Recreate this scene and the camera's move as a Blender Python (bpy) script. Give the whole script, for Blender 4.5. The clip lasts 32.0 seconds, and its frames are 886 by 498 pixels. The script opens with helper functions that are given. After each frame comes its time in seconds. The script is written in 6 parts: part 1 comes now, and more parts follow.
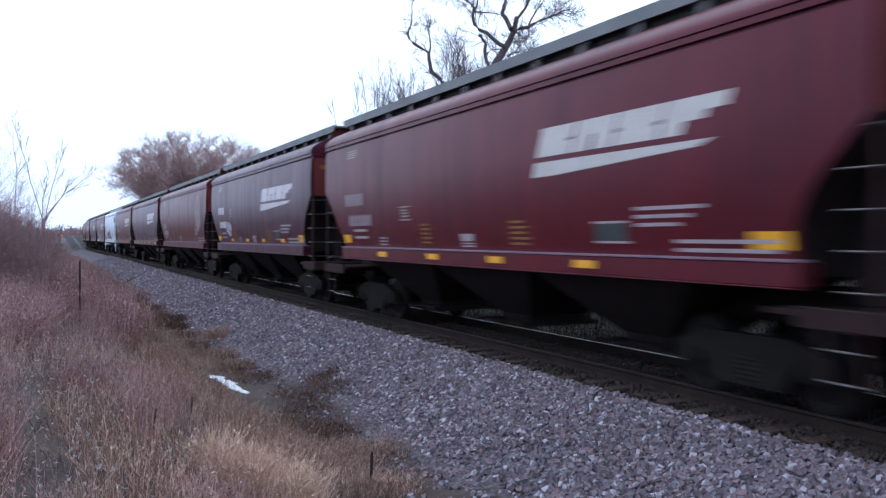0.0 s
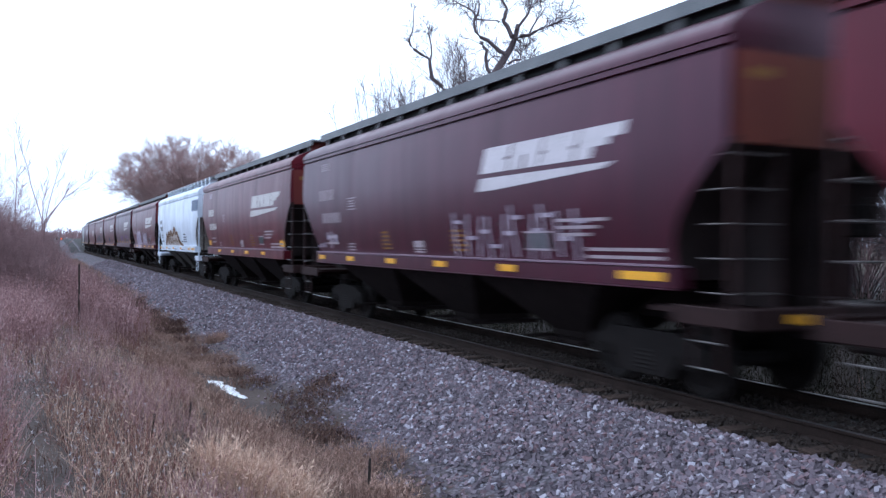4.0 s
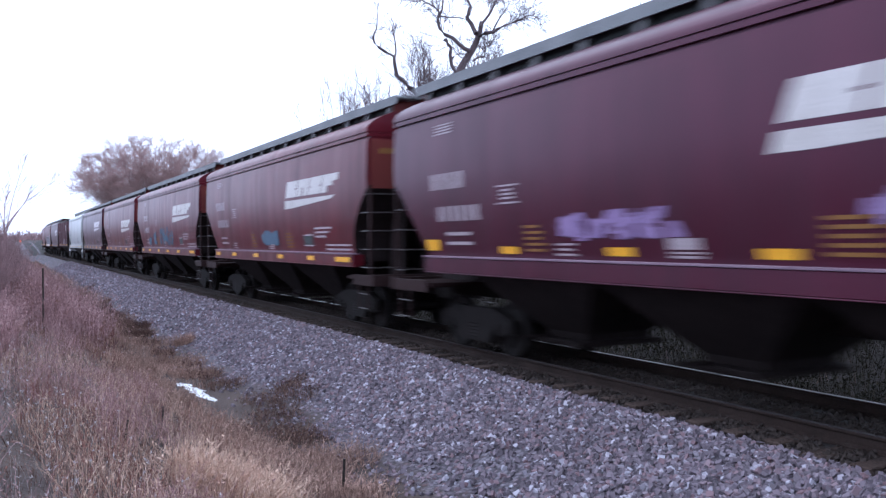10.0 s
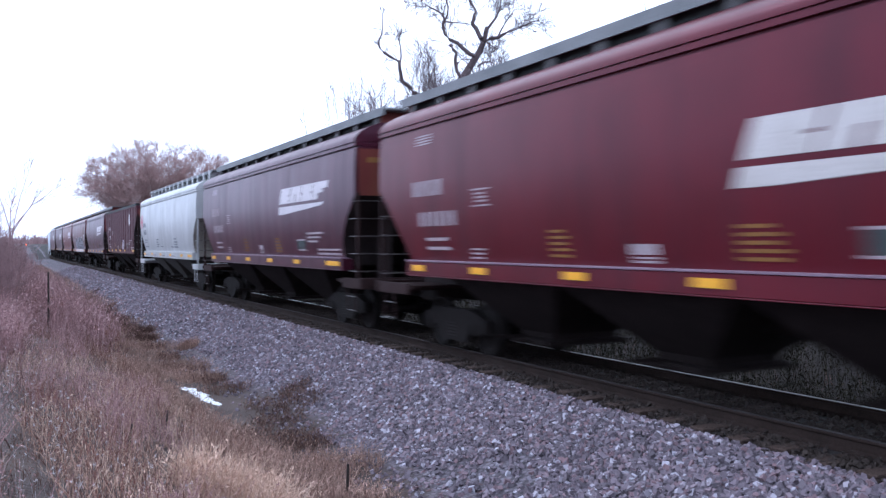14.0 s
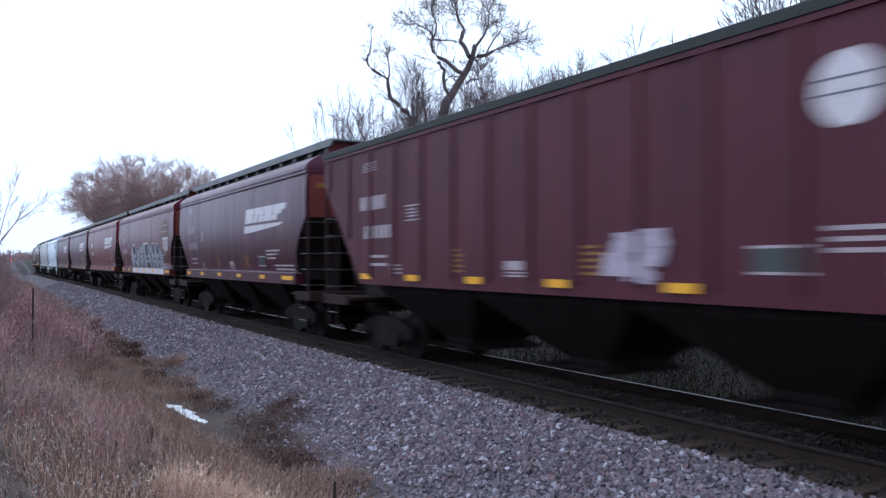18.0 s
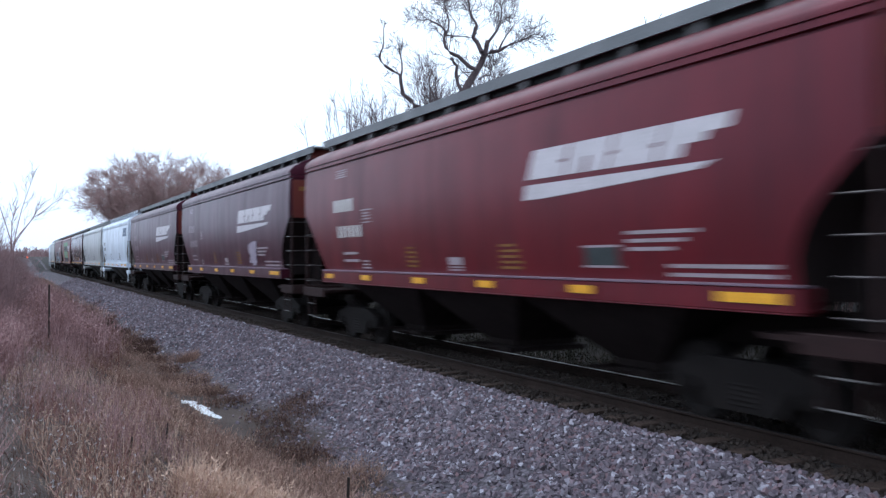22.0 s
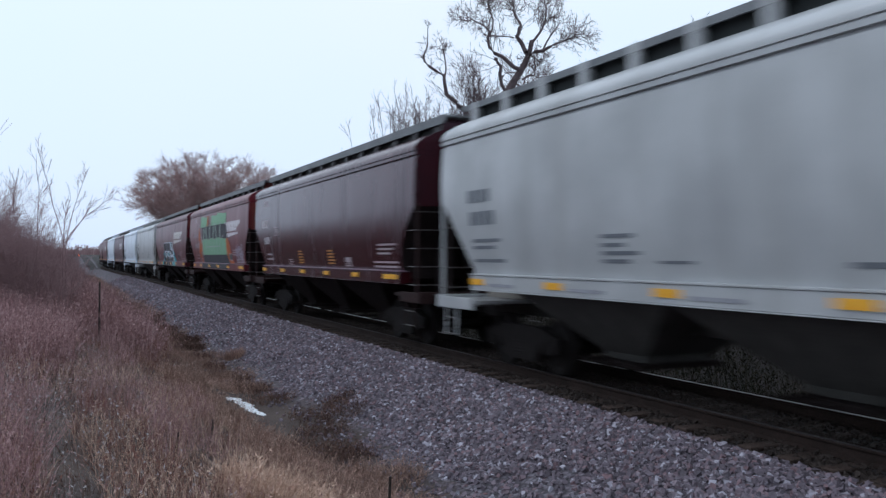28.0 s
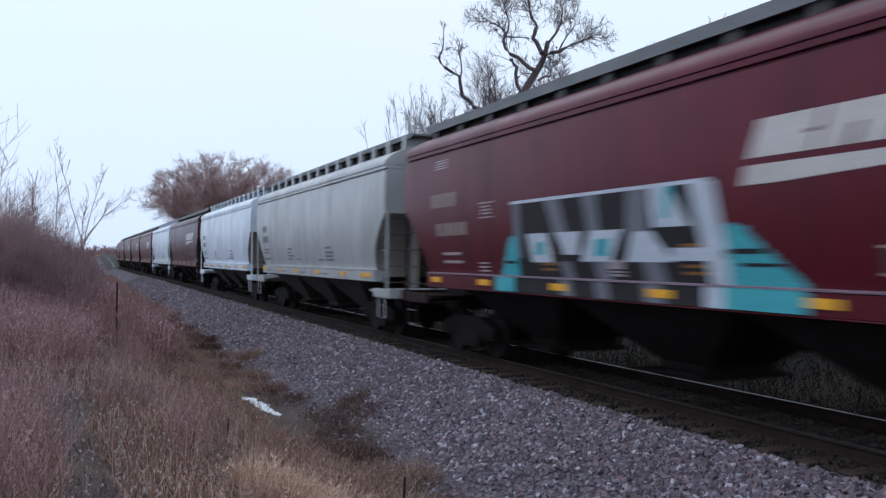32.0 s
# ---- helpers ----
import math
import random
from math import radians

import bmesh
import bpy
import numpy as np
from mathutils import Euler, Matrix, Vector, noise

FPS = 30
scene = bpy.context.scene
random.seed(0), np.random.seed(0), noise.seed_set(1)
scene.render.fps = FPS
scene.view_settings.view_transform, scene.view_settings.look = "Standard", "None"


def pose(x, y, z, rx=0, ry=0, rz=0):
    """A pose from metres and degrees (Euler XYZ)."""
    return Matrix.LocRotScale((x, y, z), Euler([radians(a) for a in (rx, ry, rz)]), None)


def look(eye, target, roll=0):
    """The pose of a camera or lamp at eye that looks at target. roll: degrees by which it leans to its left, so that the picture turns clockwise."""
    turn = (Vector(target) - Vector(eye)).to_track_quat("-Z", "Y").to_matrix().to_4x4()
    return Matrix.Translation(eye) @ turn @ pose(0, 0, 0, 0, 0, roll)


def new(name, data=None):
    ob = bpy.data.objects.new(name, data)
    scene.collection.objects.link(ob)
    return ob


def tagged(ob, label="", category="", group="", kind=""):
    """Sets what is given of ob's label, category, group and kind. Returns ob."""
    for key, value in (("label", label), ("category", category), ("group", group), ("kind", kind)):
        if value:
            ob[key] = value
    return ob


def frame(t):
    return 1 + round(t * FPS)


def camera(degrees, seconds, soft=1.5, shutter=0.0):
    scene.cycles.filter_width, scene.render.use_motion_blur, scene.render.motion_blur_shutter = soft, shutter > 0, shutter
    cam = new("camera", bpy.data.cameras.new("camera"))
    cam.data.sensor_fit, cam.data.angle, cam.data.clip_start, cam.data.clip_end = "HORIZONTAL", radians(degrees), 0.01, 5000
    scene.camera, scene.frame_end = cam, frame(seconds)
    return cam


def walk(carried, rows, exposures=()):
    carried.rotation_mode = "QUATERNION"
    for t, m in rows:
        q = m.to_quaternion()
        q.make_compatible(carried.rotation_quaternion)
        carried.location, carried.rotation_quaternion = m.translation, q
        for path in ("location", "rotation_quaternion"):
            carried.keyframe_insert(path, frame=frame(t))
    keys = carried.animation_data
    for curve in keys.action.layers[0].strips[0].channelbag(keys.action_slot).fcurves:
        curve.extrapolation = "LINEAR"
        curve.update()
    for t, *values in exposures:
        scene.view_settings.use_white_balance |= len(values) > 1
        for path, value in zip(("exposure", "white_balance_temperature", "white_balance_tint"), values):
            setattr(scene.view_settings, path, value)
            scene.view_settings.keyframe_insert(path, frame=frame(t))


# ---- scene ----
H_EYE = 1.92          # eye height above the rail heads
TRACK_X = 8.30        # lateral distance to the track's centre line
SPEED = 12.23         # train, metres a second


def eye(t):
    # the first seconds are filmed a little to the side
    k = min(1.0, max(0.0, (t - 3.5) / 2.0))
    k = k * k * (3 - 2 * k)
    return (0.09 * (1 - k), 0.043 * (1 - k), H_EYE - 0.05 * (1 - k))


# seconds and the three turns of the camera, degrees
PATH = [
    (0.0, 89.21, 0.00, -25.30), (0.5, 89.37, -0.08, -25.41), (1.0, 89.60, -0.22, -25.48), (1.5, 89.90, -0.31, -25.31),
    (2.0, 89.85, -0.50, -25.31), (2.5, 89.61, -0.40, -25.42), (3.0, 89.53, -0.45, -25.37), (3.5, 89.65, -0.47, -25.30),
    (5.5, 89.66, -1.16, -26.13), (6.0, 90.16, -0.79, -26.92), (6.5, 90.67, -0.54, -26.54), (7.0, 90.37, -0.23, -27.75),
    (7.5, 90.05, -0.10, -29.39), (8.0, 89.48, -0.37, -30.22), (8.5, 89.44, -0.35, -29.09), (9.0, 89.65, -0.16, -27.80),
    (9.5, 89.56, 0.03, -27.53), (10.0, 89.41, 0.29, -27.63), (10.5, 89.25, 0.54, -27.74), (11.0, 89.60, 0.53, -27.14),
    (11.5, 89.85, 0.61, -26.91), (12.0, 89.89, 0.55, -27.54), (12.5, 89.91, 0.53, -27.88), (13.0, 89.62, 0.34, -27.68),
    (13.5, 89.54, 0.27, -27.35), (14.0, 89.75, 0.12, -27.32), (14.5, 90.04, -0.07, -27.26), (16.5, 90.15, -0.52, -27.60),
    (17.0, 90.55, -0.47, -27.74), (17.5, 90.83, -0.31, -27.89), (18.0, 90.86, 0.02, -28.14), (18.5, 90.71, 0.32, -28.27),
    (19.0, 90.68, 0.72, -27.69), (19.5, 90.35, 0.92, -27.17), (20.0, 90.34, 0.84, -27.45), (20.5, 90.59, 0.19, -27.56),
    (21.0, 90.55, 0.29, -27.64), (21.5, 90.61, 0.27, -27.15), (22.0, 90.60, 0.12, -27.26), (22.5, 90.90, 0.05, -26.32),
    (23.0, 91.19, -0.06, -24.65), (23.5, 91.31, -0.02, -23.87), (24.0, 91.58, -0.03, -23.88), (24.5, 91.69, 0.02, -24.28),
    (25.0, 91.07, -0.05, -24.26), (25.5, 90.60, 0.06, -24.61), (27.5, 90.62, -0.28, -24.98), (28.0, 90.62, -0.25, -24.39),
    (28.5, 90.77, -0.14, -24.08), (29.0, 90.69, -0.14, -23.94), (29.5, 90.63, -0.06, -23.73), (30.0, 90.74, 0.08, -23.69),
    (30.5, 90.87, 0.17, -23.73), (31.0, 90.95, 0.11, -23.62), (31.5, 90.87, 0.26, -23.39), (32.0, 90.68, -0.42, -23.37),
]
cam = camera(55.0, 32.0, soft=1.35, shutter=0.8)
walk(cam, [(t, pose(*eye(t), rx, ry, rz)) for t, rx, ry, rz in PATH],
     exposures=[(0.0, 0.2, 5400, 14), (1.0, 0.34, 5400, 14), (2.0, 0.3, 5400, 14), (3.0, 0.45, 5400, 14), (3.5, 0.45, 5400, 14), (5.5, 0.3, 5400, 14), (6.0, 0.22, 5400, 13), (7.0, -0.34, 5450, 9), (7.5, -0.22, 5450, 10),
                (8.0, 0.05, 5200, 14), (9.0, 0.52, 5400, 18), (10.0, 0.64, 5400, 20), (13.0, 0.62, 5400, 20), (14.0, 0.68, 5400, 19), (14.5, 0.64, 5400, 18), (16.5, 0.02, 5400, 14),
                (17.5, 0.12, 5400, 13), (18.5, 0.27, 5500, 13), (20.0, 0.37, 5500, 13), (21.0, 0.22, 5500, 13), (22.0, 0.22, 5600, 11), (23.5, -0.2, 5700, 13), (25.0, -0.33, 5750, 11),
                (28.0, -0.27, 5750, 11), (29.0, -0.08, 5750, 13), (30.0, -0.06, 5700, 13), (32.0, -0.24, 5700, 12)])

# ---- light: an overcast winter afternoon ----
world = bpy.data.worlds.new("overcast_sky")
scene.world = world
world.use_nodes = True
wt = world.node_tree
wt.nodes.clear()
w_out = wt.nodes.new("ShaderNodeOutputWorld")
w_mix = wt.nodes.new("ShaderNodeMixShader")
w_sky = wt.nodes.new("ShaderNodeTexSky")
w_sky.sky_type = "NISHITA"
w_sky.sun_disc = False
w_sky.sun_elevation = radians(55)
w_sky.sun_rotation = radians(-43)
w_sky.dust_density = 3.0
w_b1 = wt.nodes.new("ShaderNodeBackground")
w_b1.inputs["Strength"].default_value = 0.12
w_b2 = wt.nodes.new("ShaderNodeBackground")
w_co = wt.nodes.new("ShaderNodeTexCoord")
w_no = wt.nodes.new("ShaderNodeTexNoise")
w_no.inputs["Scale"].default_value = 1.3
w_no.inputs["Detail"].default_value = 3.0
w_rp = wt.nodes.new("ShaderNodeValToRGB")
w_rp.color_ramp.elements[0].position = 0.3
w_rp.color_ramp.elements[0].color = (0.84, 0.965, 1.0, 1)
w_rp.color_ramp.elements[1].position = 0.7
w_rp.color_ramp.elements[1].color = (0.94, 0.98, 1.0, 1)
w_b2.inputs["Strength"].default_value = 1.26
w_mix.inputs[0].default_value = 0.88
wt.links.new(w_co.outputs["Generated"], w_no.inputs["Vector"])
wt.links.new(w_no.outputs["Fac"], w_rp.inputs["Fac"])
w_sep = wt.nodes.new("ShaderNodeSeparateXYZ")
w_low = wt.nodes.new("ShaderNodeMapRange")
w_low.inputs["From Max"].default_value = 0.3
w_tint = wt.nodes.new("ShaderNodeMix")
w_tint.data_type = "RGBA"
w_tint.inputs["A"].default_value = (0.8, 0.89, 1.0, 1)
wt.links.new(w_co.outputs["Generated"], w_sep.inputs[0])
wt.links.new(w_sep.outputs["Z"], w_low.inputs["Value"])
wt.links.new(w_low.outputs["Result"], w_tint.inputs["Factor"])
wt.links.new(w_rp.outputs["Color"], w_tint.inputs["B"])
wt.links.new(w_tint.outputs["Result"], w_b2.inputs["Color"])
wt.links.new(w_sky.outputs["Color"], w_b1.inputs["Color"])
wt.links.new(w_b1.outputs[0], w_mix.inputs[1])
wt.links.new(w_b2.outputs[0], w_mix.inputs[2])
wt.links.new(w_mix.outputs[0], w_out.inputs["Surface"])
sun_data = bpy.data.lights.new("sun", "SUN")
sun_data.energy = 0.7
sun_data.angle = radians(25)
sun_data.color = (1.0, 0.96, 0.93)
sun = new("sun", sun_data)
sun.matrix_world = look((-14, 15, 30), (0, 0, 0))


# ---- materials ----
def nodes_of(name):
    m = bpy.data.materials.new(name)
    m.use_nodes = True
    t = m.node_tree
    return m, t, t.nodes["Principled BSDF"]


def tex_noise(t, scale, detail=4.0, stretch=None, coord="Object"):
    co = t.nodes.new("ShaderNodeTexCoord")
    mp = t.nodes.new("ShaderNodeMapping")
    n = t.nodes.new("ShaderNodeTexNoise")
    n.inputs["Scale"].default_value = scale
    n.inputs["Detail"].default_value = detail
    if stretch:
        mp.inputs["Scale"].default_value = stretch
    t.links.new(co.outputs[coord], mp.inputs["Vector"])
    t.links.new(mp.outputs["Vector"], n.inputs["Vector"])
    return n.outputs["Fac"]


def ramp(t, fac, stops):
    r = t.nodes.new("ShaderNodeValToRGB")
    e = r.color_ramp.elements
    while len(e) < len(stops):
        e.new(0.5)
    for k, (p, c) in zip(e, stops):
        k.position = p
        k.color = (*c, 1)
    t.links.new(fac, r.inputs["Fac"])
    return r.outputs["Color"]


def mixed(t, fac, a, b, how="MIX"):
    m = t.nodes.new("ShaderNodeMix")
    m.data_type = "RGBA"
    m.blend_type = how
    for sock, v in ((m.inputs["Factor"], fac), (m.inputs["A"], a), (m.inputs["B"], b)):
        if isinstance(v, (int, float)):
            sock.default_value = v
        elif isinstance(v, tuple):
            sock.default_value = (*v, 1)
        else:
            t.links.new(v, sock)
    return m.outputs["Result"]


def bump(t, bsdf, fac, strength=0.3, dist=0.01):
    b = t.nodes.new("ShaderNodeBump")
    b.inputs["Strength"].default_value = strength
    b.inputs["Distance"].default_value = dist
    t.links.new(fac, b.inputs["Height"])
    t.links.new(b.outputs["Normal"], bsdf.inputs["Normal"])


def scaled(c, k):
    return tuple(min(1.0, v * k) for v in c)


def paint(name, c, rough=0.3, dirt=(0.018, 0.009, 0.012), amount=0.45, chalk=0.0, gloss=0.45, sheen=(1.0, 0.7, 0.88)):
    """Weathered car paint: streaks that run down, blotches and grime."""
    m, t, b = nodes_of(name)
    streak = tex_noise(t, 1.6, 5, (1.0, 2.2, 0.22))
    blotch = tex_noise(t, 0.9, 6)
    fine = tex_noise(t, 22, 6)
    col = ramp(t, blotch, [(0.3, scaled(c, 0.82)), (0.7, scaled(c, 1.15))])
    col = mixed(t, ramp(t, streak, [(0.45, (0, 0, 0)), (0.75, (amount,) * 3)]), col, dirt)
    if chalk:
        pale = tex_noise(t, 1.1, 5, (1.0, 3.0, 0.15))
        col = mixed(t, ramp(t, pale, [(0.5, (0, 0, 0)), (0.8, (chalk,) * 3)]), col, scaled(c, 2.2))
    col = mixed(t, ramp(t, fine, [(0.62, (0, 0, 0)), (0.8, (0.5,) * 3)]), col, dirt)
    t.links.new(col, b.inputs["Base Color"])
    r = t.nodes.new("ShaderNodeMapRange")
    r.inputs["To Min"].default_value = rough - 0.08
    r.inputs["To Max"].default_value = rough + 0.2
    t.links.new(streak, r.inputs["Value"])
    t.links.new(r.outputs["Result"], b.inputs["Roughness"])
    b.inputs["Specular IOR Level"].default_value = gloss
    b.inputs["Specular Tint"].default_value = (*sheen, 1)
    bump(t, b, blotch, 0.25, 0.02)
    return m


def rough_mat(name, c1, c2, scale=6.0, rough=0.85, metal=0.0, bstr=0.4, bdist=0.01, grain=40.0, island=False, gloss=0.5):
    m, t, b = nodes_of(name)
    n1 = tex_noise(t, scale, 5)
    n2 = tex_noise(t, grain, 4)
    col = ramp(t, n1, [(0.3, c1), (0.7, c2)])
    col = mixed(t, 0.35, col, ramp(t, n2, [(0.3, scaled(c1, 0.5)), (0.7, scaled(c2, 1.3))]))
    if island:
        g = t.nodes.new("ShaderNodeNewGeometry")
        col = mixed(t, 0.75, col, ramp(t, g.outputs["Random Per Island"], island))
    t.links.new(col, b.inputs["Base Color"])
    b.inputs["Roughness"].default_value = rough
    b.inputs["Metallic"].default_value = metal
    b.inputs["Specular IOR Level"].default_value = gloss
    bump(t, b, n2, bstr, bdist)
    return m


RED = paint("paint_mineral_red", (0.09, 0.009, 0.0145), gloss=0.34, sheen=(1.0, 0.58, 0.76))
BRIGHT = paint("paint_bright_red", (0.118, 0.0135, 0.0185), gloss=0.34, sheen=(1.0, 0.58, 0.76))
PURPLE = paint("paint_faded_purple_brown", (0.048, 0.0076, 0.0165), chalk=0.3, sheen=(1.0, 0.62, 0.86))
MAROON = paint("paint_glossy_maroon", (0.032, 0.0036, 0.006), rough=0.18, amount=0.6, chalk=0.3, gloss=0.48)
RIBRED = paint("paint_ribbed_red", (0.058, 0.0087, 0.0138), rough=0.55, chalk=0.3)
WHITE = paint("paint_white", (0.66, 0.72, 0.82), dirt=(0.35, 0.35, 0.36), amount=0.35, sheen=(1, 1, 1))
GREY = paint("paint_pale_grey", (0.41, 0.415, 0.425), dirt=(0.25, 0.24, 0.23), amount=0.4, sheen=(1, 1, 1))
# grime darkened further: the shade under the wagons is put into the colour
BLACKISH = rough_mat("shaded_underframe_grime", (0.009, 0.0065, 0.0065), (0.02, 0.0145, 0.014), 3.0, 0.85, gloss=0.08)
UNDERW = rough_mat("underframe_grey_grime", (0.03, 0.029, 0.027), (0.075, 0.07, 0.065), 2.0, 0.8, gloss=0.18)
# running-gear steel, also darkened in colour for the shade under the wagons
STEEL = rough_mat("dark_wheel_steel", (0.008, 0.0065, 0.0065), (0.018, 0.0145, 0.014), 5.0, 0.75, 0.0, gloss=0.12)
GALV = rough_mat("galvanised_grating", (0.105, 0.115, 0.125), (0.21, 0.215, 0.225), 1.1, 0.6, 0.2)
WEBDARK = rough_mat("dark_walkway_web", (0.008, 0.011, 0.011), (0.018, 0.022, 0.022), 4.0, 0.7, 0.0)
BRACKET = rough_mat("grey_walkway_bracket", (0.07, 0.065, 0.07), (0.12, 0.115, 0.12), 4.0, 0.6, 0.0)
RAIL_SIDE = rough_mat("rusty_rail", (0.018, 0.012, 0.01), (0.04, 0.026, 0.022), 3.0, 0.8, 0.2, gloss=0.18)
RAIL_TOP = rough_mat("polished_rail_head", (0.2, 0.19, 0.19), (0.28, 0.27, 0.27), 5.0, 0.36, 1.0, 0.05)
# dark copy of the rail head: the wagons' dark reflection put into its colour
RAIL_SHADED = rough_mat("shaded_rail_head", (0.035, 0.03, 0.03), (0.06, 0.052, 0.052), 5.0, 0.6, 0.2, 0.05, gloss=0.2)
SLEEPER = rough_mat("weathered_sleeper_wood", (0.026, 0.018, 0.015), (0.065, 0.044, 0.037), 2.0, 0.9, 0, 0.8, 0.02, gloss=0.18)
YELLOW = rough_mat("yellow_reflective_sheet", (0.75, 0.34, 0.01), (0.85, 0.42, 0.02), 8.0, 0.4, 0, 0.1)
STEPS = rough_mat("grey_step_steel", (0.07, 0.065, 0.065), (0.16, 0.15, 0.15), 5.0, 0.6, 0.2, 0.1)
TANMARK = rough_mat("faded_tan_marking", (0.2, 0.14, 0.13), (0.3, 0.23, 0.21), 5.0, 0.6, 0, 0.1)
PLACARD = rough_mat("dark_placard_sheet", (0.022, 0.03, 0.032), (0.05, 0.06, 0.062), 6.0, 0.5, 0, 0.1)
OLDTAN = rough_mat("old_brown_emblem_paint", (0.1, 0.06, 0.05), (0.2, 0.14, 0.12), 7.0, 0.7, 0, 0.1)
STENCIL = rough_mat("dull_yellow_stencil", (0.17, 0.075, 0.014), (0.24, 0.105, 0.02), 8.0, 0.6, 0, 0.1)
GOLD = rough_mat("golden_stencil", (0.36, 0.15, 0.02), (0.48, 0.21, 0.03), 8.0, 0.6, 0, 0.1)
# pale colour stands in for skylight caught along the sill's top edge
SKYLIT_EDGE = rough_mat("skylit_sill_edge", (0.13, 0.075, 0.11), (0.24, 0.16, 0.21), 2.0, 0.5, 0, 0.1)
CREAM = rough_mat("cream_marking_paint", (0.46, 0.42, 0.4), (0.6, 0.56, 0.55), 3.0, 0.5, 0, 0.1)
MARKS = rough_mat("worn_lettering_paint", (0.2, 0.145, 0.165), (0.34, 0.27, 0.3), 9.0, 0.6, 0, 0.1)
PALE = rough_mat("pale_marking_paint", (0.5, 0.46, 0.48), (0.66, 0.6, 0.64), 3.0, 0.5, 0, 0.1)
DIMWHITE = rough_mat("worn_stencil_white", (0.28, 0.22, 0.24), (0.42, 0.35, 0.38), 6.0, 0.6, 0, 0.1)
DARKMARK = rough_mat("dark_marking_paint", (0.1, 0.11, 0.13), (0.17, 0.18, 0.2), 4.0, 0.5, 0, 0.1)
RUNG = rough_mat("bare_bright_rung", (0.05, 0.042, 0.042), (0.115, 0.1, 0.1), 5.0, 0.5, 0.3, 0.1)
RUSTEND = paint("paint_rusted_end", (0.13, 0.024, 0.016), rough=0.6, dirt=(0.16, 0.06, 0.025), amount=0.6)


# ---- mesh helpers ----
def part(name, bm, material, parent=None, label="", at=None):
    """Links a bmesh as one mesh object under a thing or a part."""
    me = bpy.data.meshes.new(name)
    bm.to_mesh(me)
    bm.free()
    me.materials.append(material)
    return piece(name, me, parent, label, at)


def piece(name, me, parent=None, label="", at=None):
    ob = new(name, me)
    if parent:
        ob.parent = parent
    if at is not None:
        ob.matrix_basis = at if isinstance(at, Matrix) else Matrix.Translation(at)
    if label:
        ob["label"] = label
    return ob


def add_box(bm, x0, x1, y0, y1, z0, z1, bevel=0.0):
    v = [bm.verts.new(p) for p in ((x0, y0, z0), (x1, y0, z0), (x1, y1, z0), (x0, y1, z0),
                                   (x0, y0, z1), (x1, y0, z1), (x1, y1, z1), (x0, y1, z1))]
    fs = [bm.faces.new([v[i] for i in q]) for q in
          ((3, 2, 1, 0), (4, 5, 6, 7), (0, 1, 5, 4), (1, 2, 6, 5), (2, 3, 7, 6), (3, 0, 4, 7))]
    if bevel:
        es = list({e for f in fs for e in f.edges})
        bmesh.ops.bevel(bm, geom=es, offset=bevel, segments=1, affect="EDGES")
    return bm


# grime and the shade under the wagon's end, both put into this near-black
SLOPE = rough_mat("shaded_grimy_slope_sheet", (0.01, 0.007, 0.007), (0.024, 0.016, 0.016), 2.0, 0.8, gloss=0.18)
SLOPEW = rough_mat("grimy_tan_slope_sheet", (0.13, 0.115, 0.1), (0.3, 0.27, 0.235), 1.2, 0.8)
# end fittings darkened in colour to sit in the same end shade
DARKRED = rough_mat("shaded_red_brown_fittings", (0.014, 0.007, 0.007), (0.034, 0.016, 0.016), 3.0, 0.75, gloss=0.18)


def box_bm(x0, x1, y0, y1, z0, z1, bevel=0.0):
    return add_box(bmesh.new(), x0, x1, y0, y1, z0, z1, bevel)


def add_tube(bm, pts, r, sides=6, r_end=None):
    """A tube along points, thinning to r_end."""
    rings = []
    n = len(pts)
    for i, p in enumerate(pts):
        p = Vector(p)
        d = (Vector(pts[min(i + 1, n - 1)]) - Vector(pts[max(i - 1, 0)])).normalized()
        a = d.orthogonal().normalized()
        b = d.cross(a)
        k = r if r_end is None else r + (r_end - r) * i / (n - 1)
        rings.append([bm.verts.new(p + k * (math.cos(2 * math.pi * j / sides) * a + math.sin(2 * math.pi * j / sides) * b)) for j in range(sides)])
    for q, s in zip(rings, rings[1:]):
        for j in range(sides):
            bm.faces.new((q[j], q[(j + 1) % sides], s[(j + 1) % sides], s[j]))
    bm.faces.new(rings[0][::-1])
    bm.faces.new(rings[-1])


def add_prism(bm, outline, x0, x1):
    """An outline in (y, z), extruded along x."""
    a = [bm.verts.new((x0, y, z)) for y, z in outline]
    b = [bm.verts.new((x1, y, z)) for y, z in outline]
    bm.faces.new(a)
    bm.faces.new(b[::-1])
    n = len(a)
    for i in range(n):
        bm.faces.new((a[i], b[i], b[(i + 1) % n], a[(i + 1) % n]))
    bmesh.ops.recalc_face_normals(bm, faces=bm.faces[:])


def smooth(me, angle=35):
    for p in me.polygons:
        p.use_smooth = True
    me.set_sharp_from_angle(angle=radians(angle))


def mesh_np(name, co, faces, material):
    me = bpy.data.meshes.new(name)
    me.from_pydata(co.tolist() if hasattr(co, "tolist") else co, [], faces.tolist() if hasattr(faces, "tolist") else faces)
    me.materials.append(material)
    return me


# ---- the line of the track ----
BEND_Y, BEND_R = 140.0, 930.0


def on_track(s):
    """Place and heading (turn about z) of the centre line s metres along it."""
    if s <= BEND_Y:
        return TRACK_X, s, 0.0
    a = (s - BEND_Y) / BEND_R
    return TRACK_X + BEND_R * (1 - math.cos(a)), BEND_Y + BEND_R * math.sin(a), -a


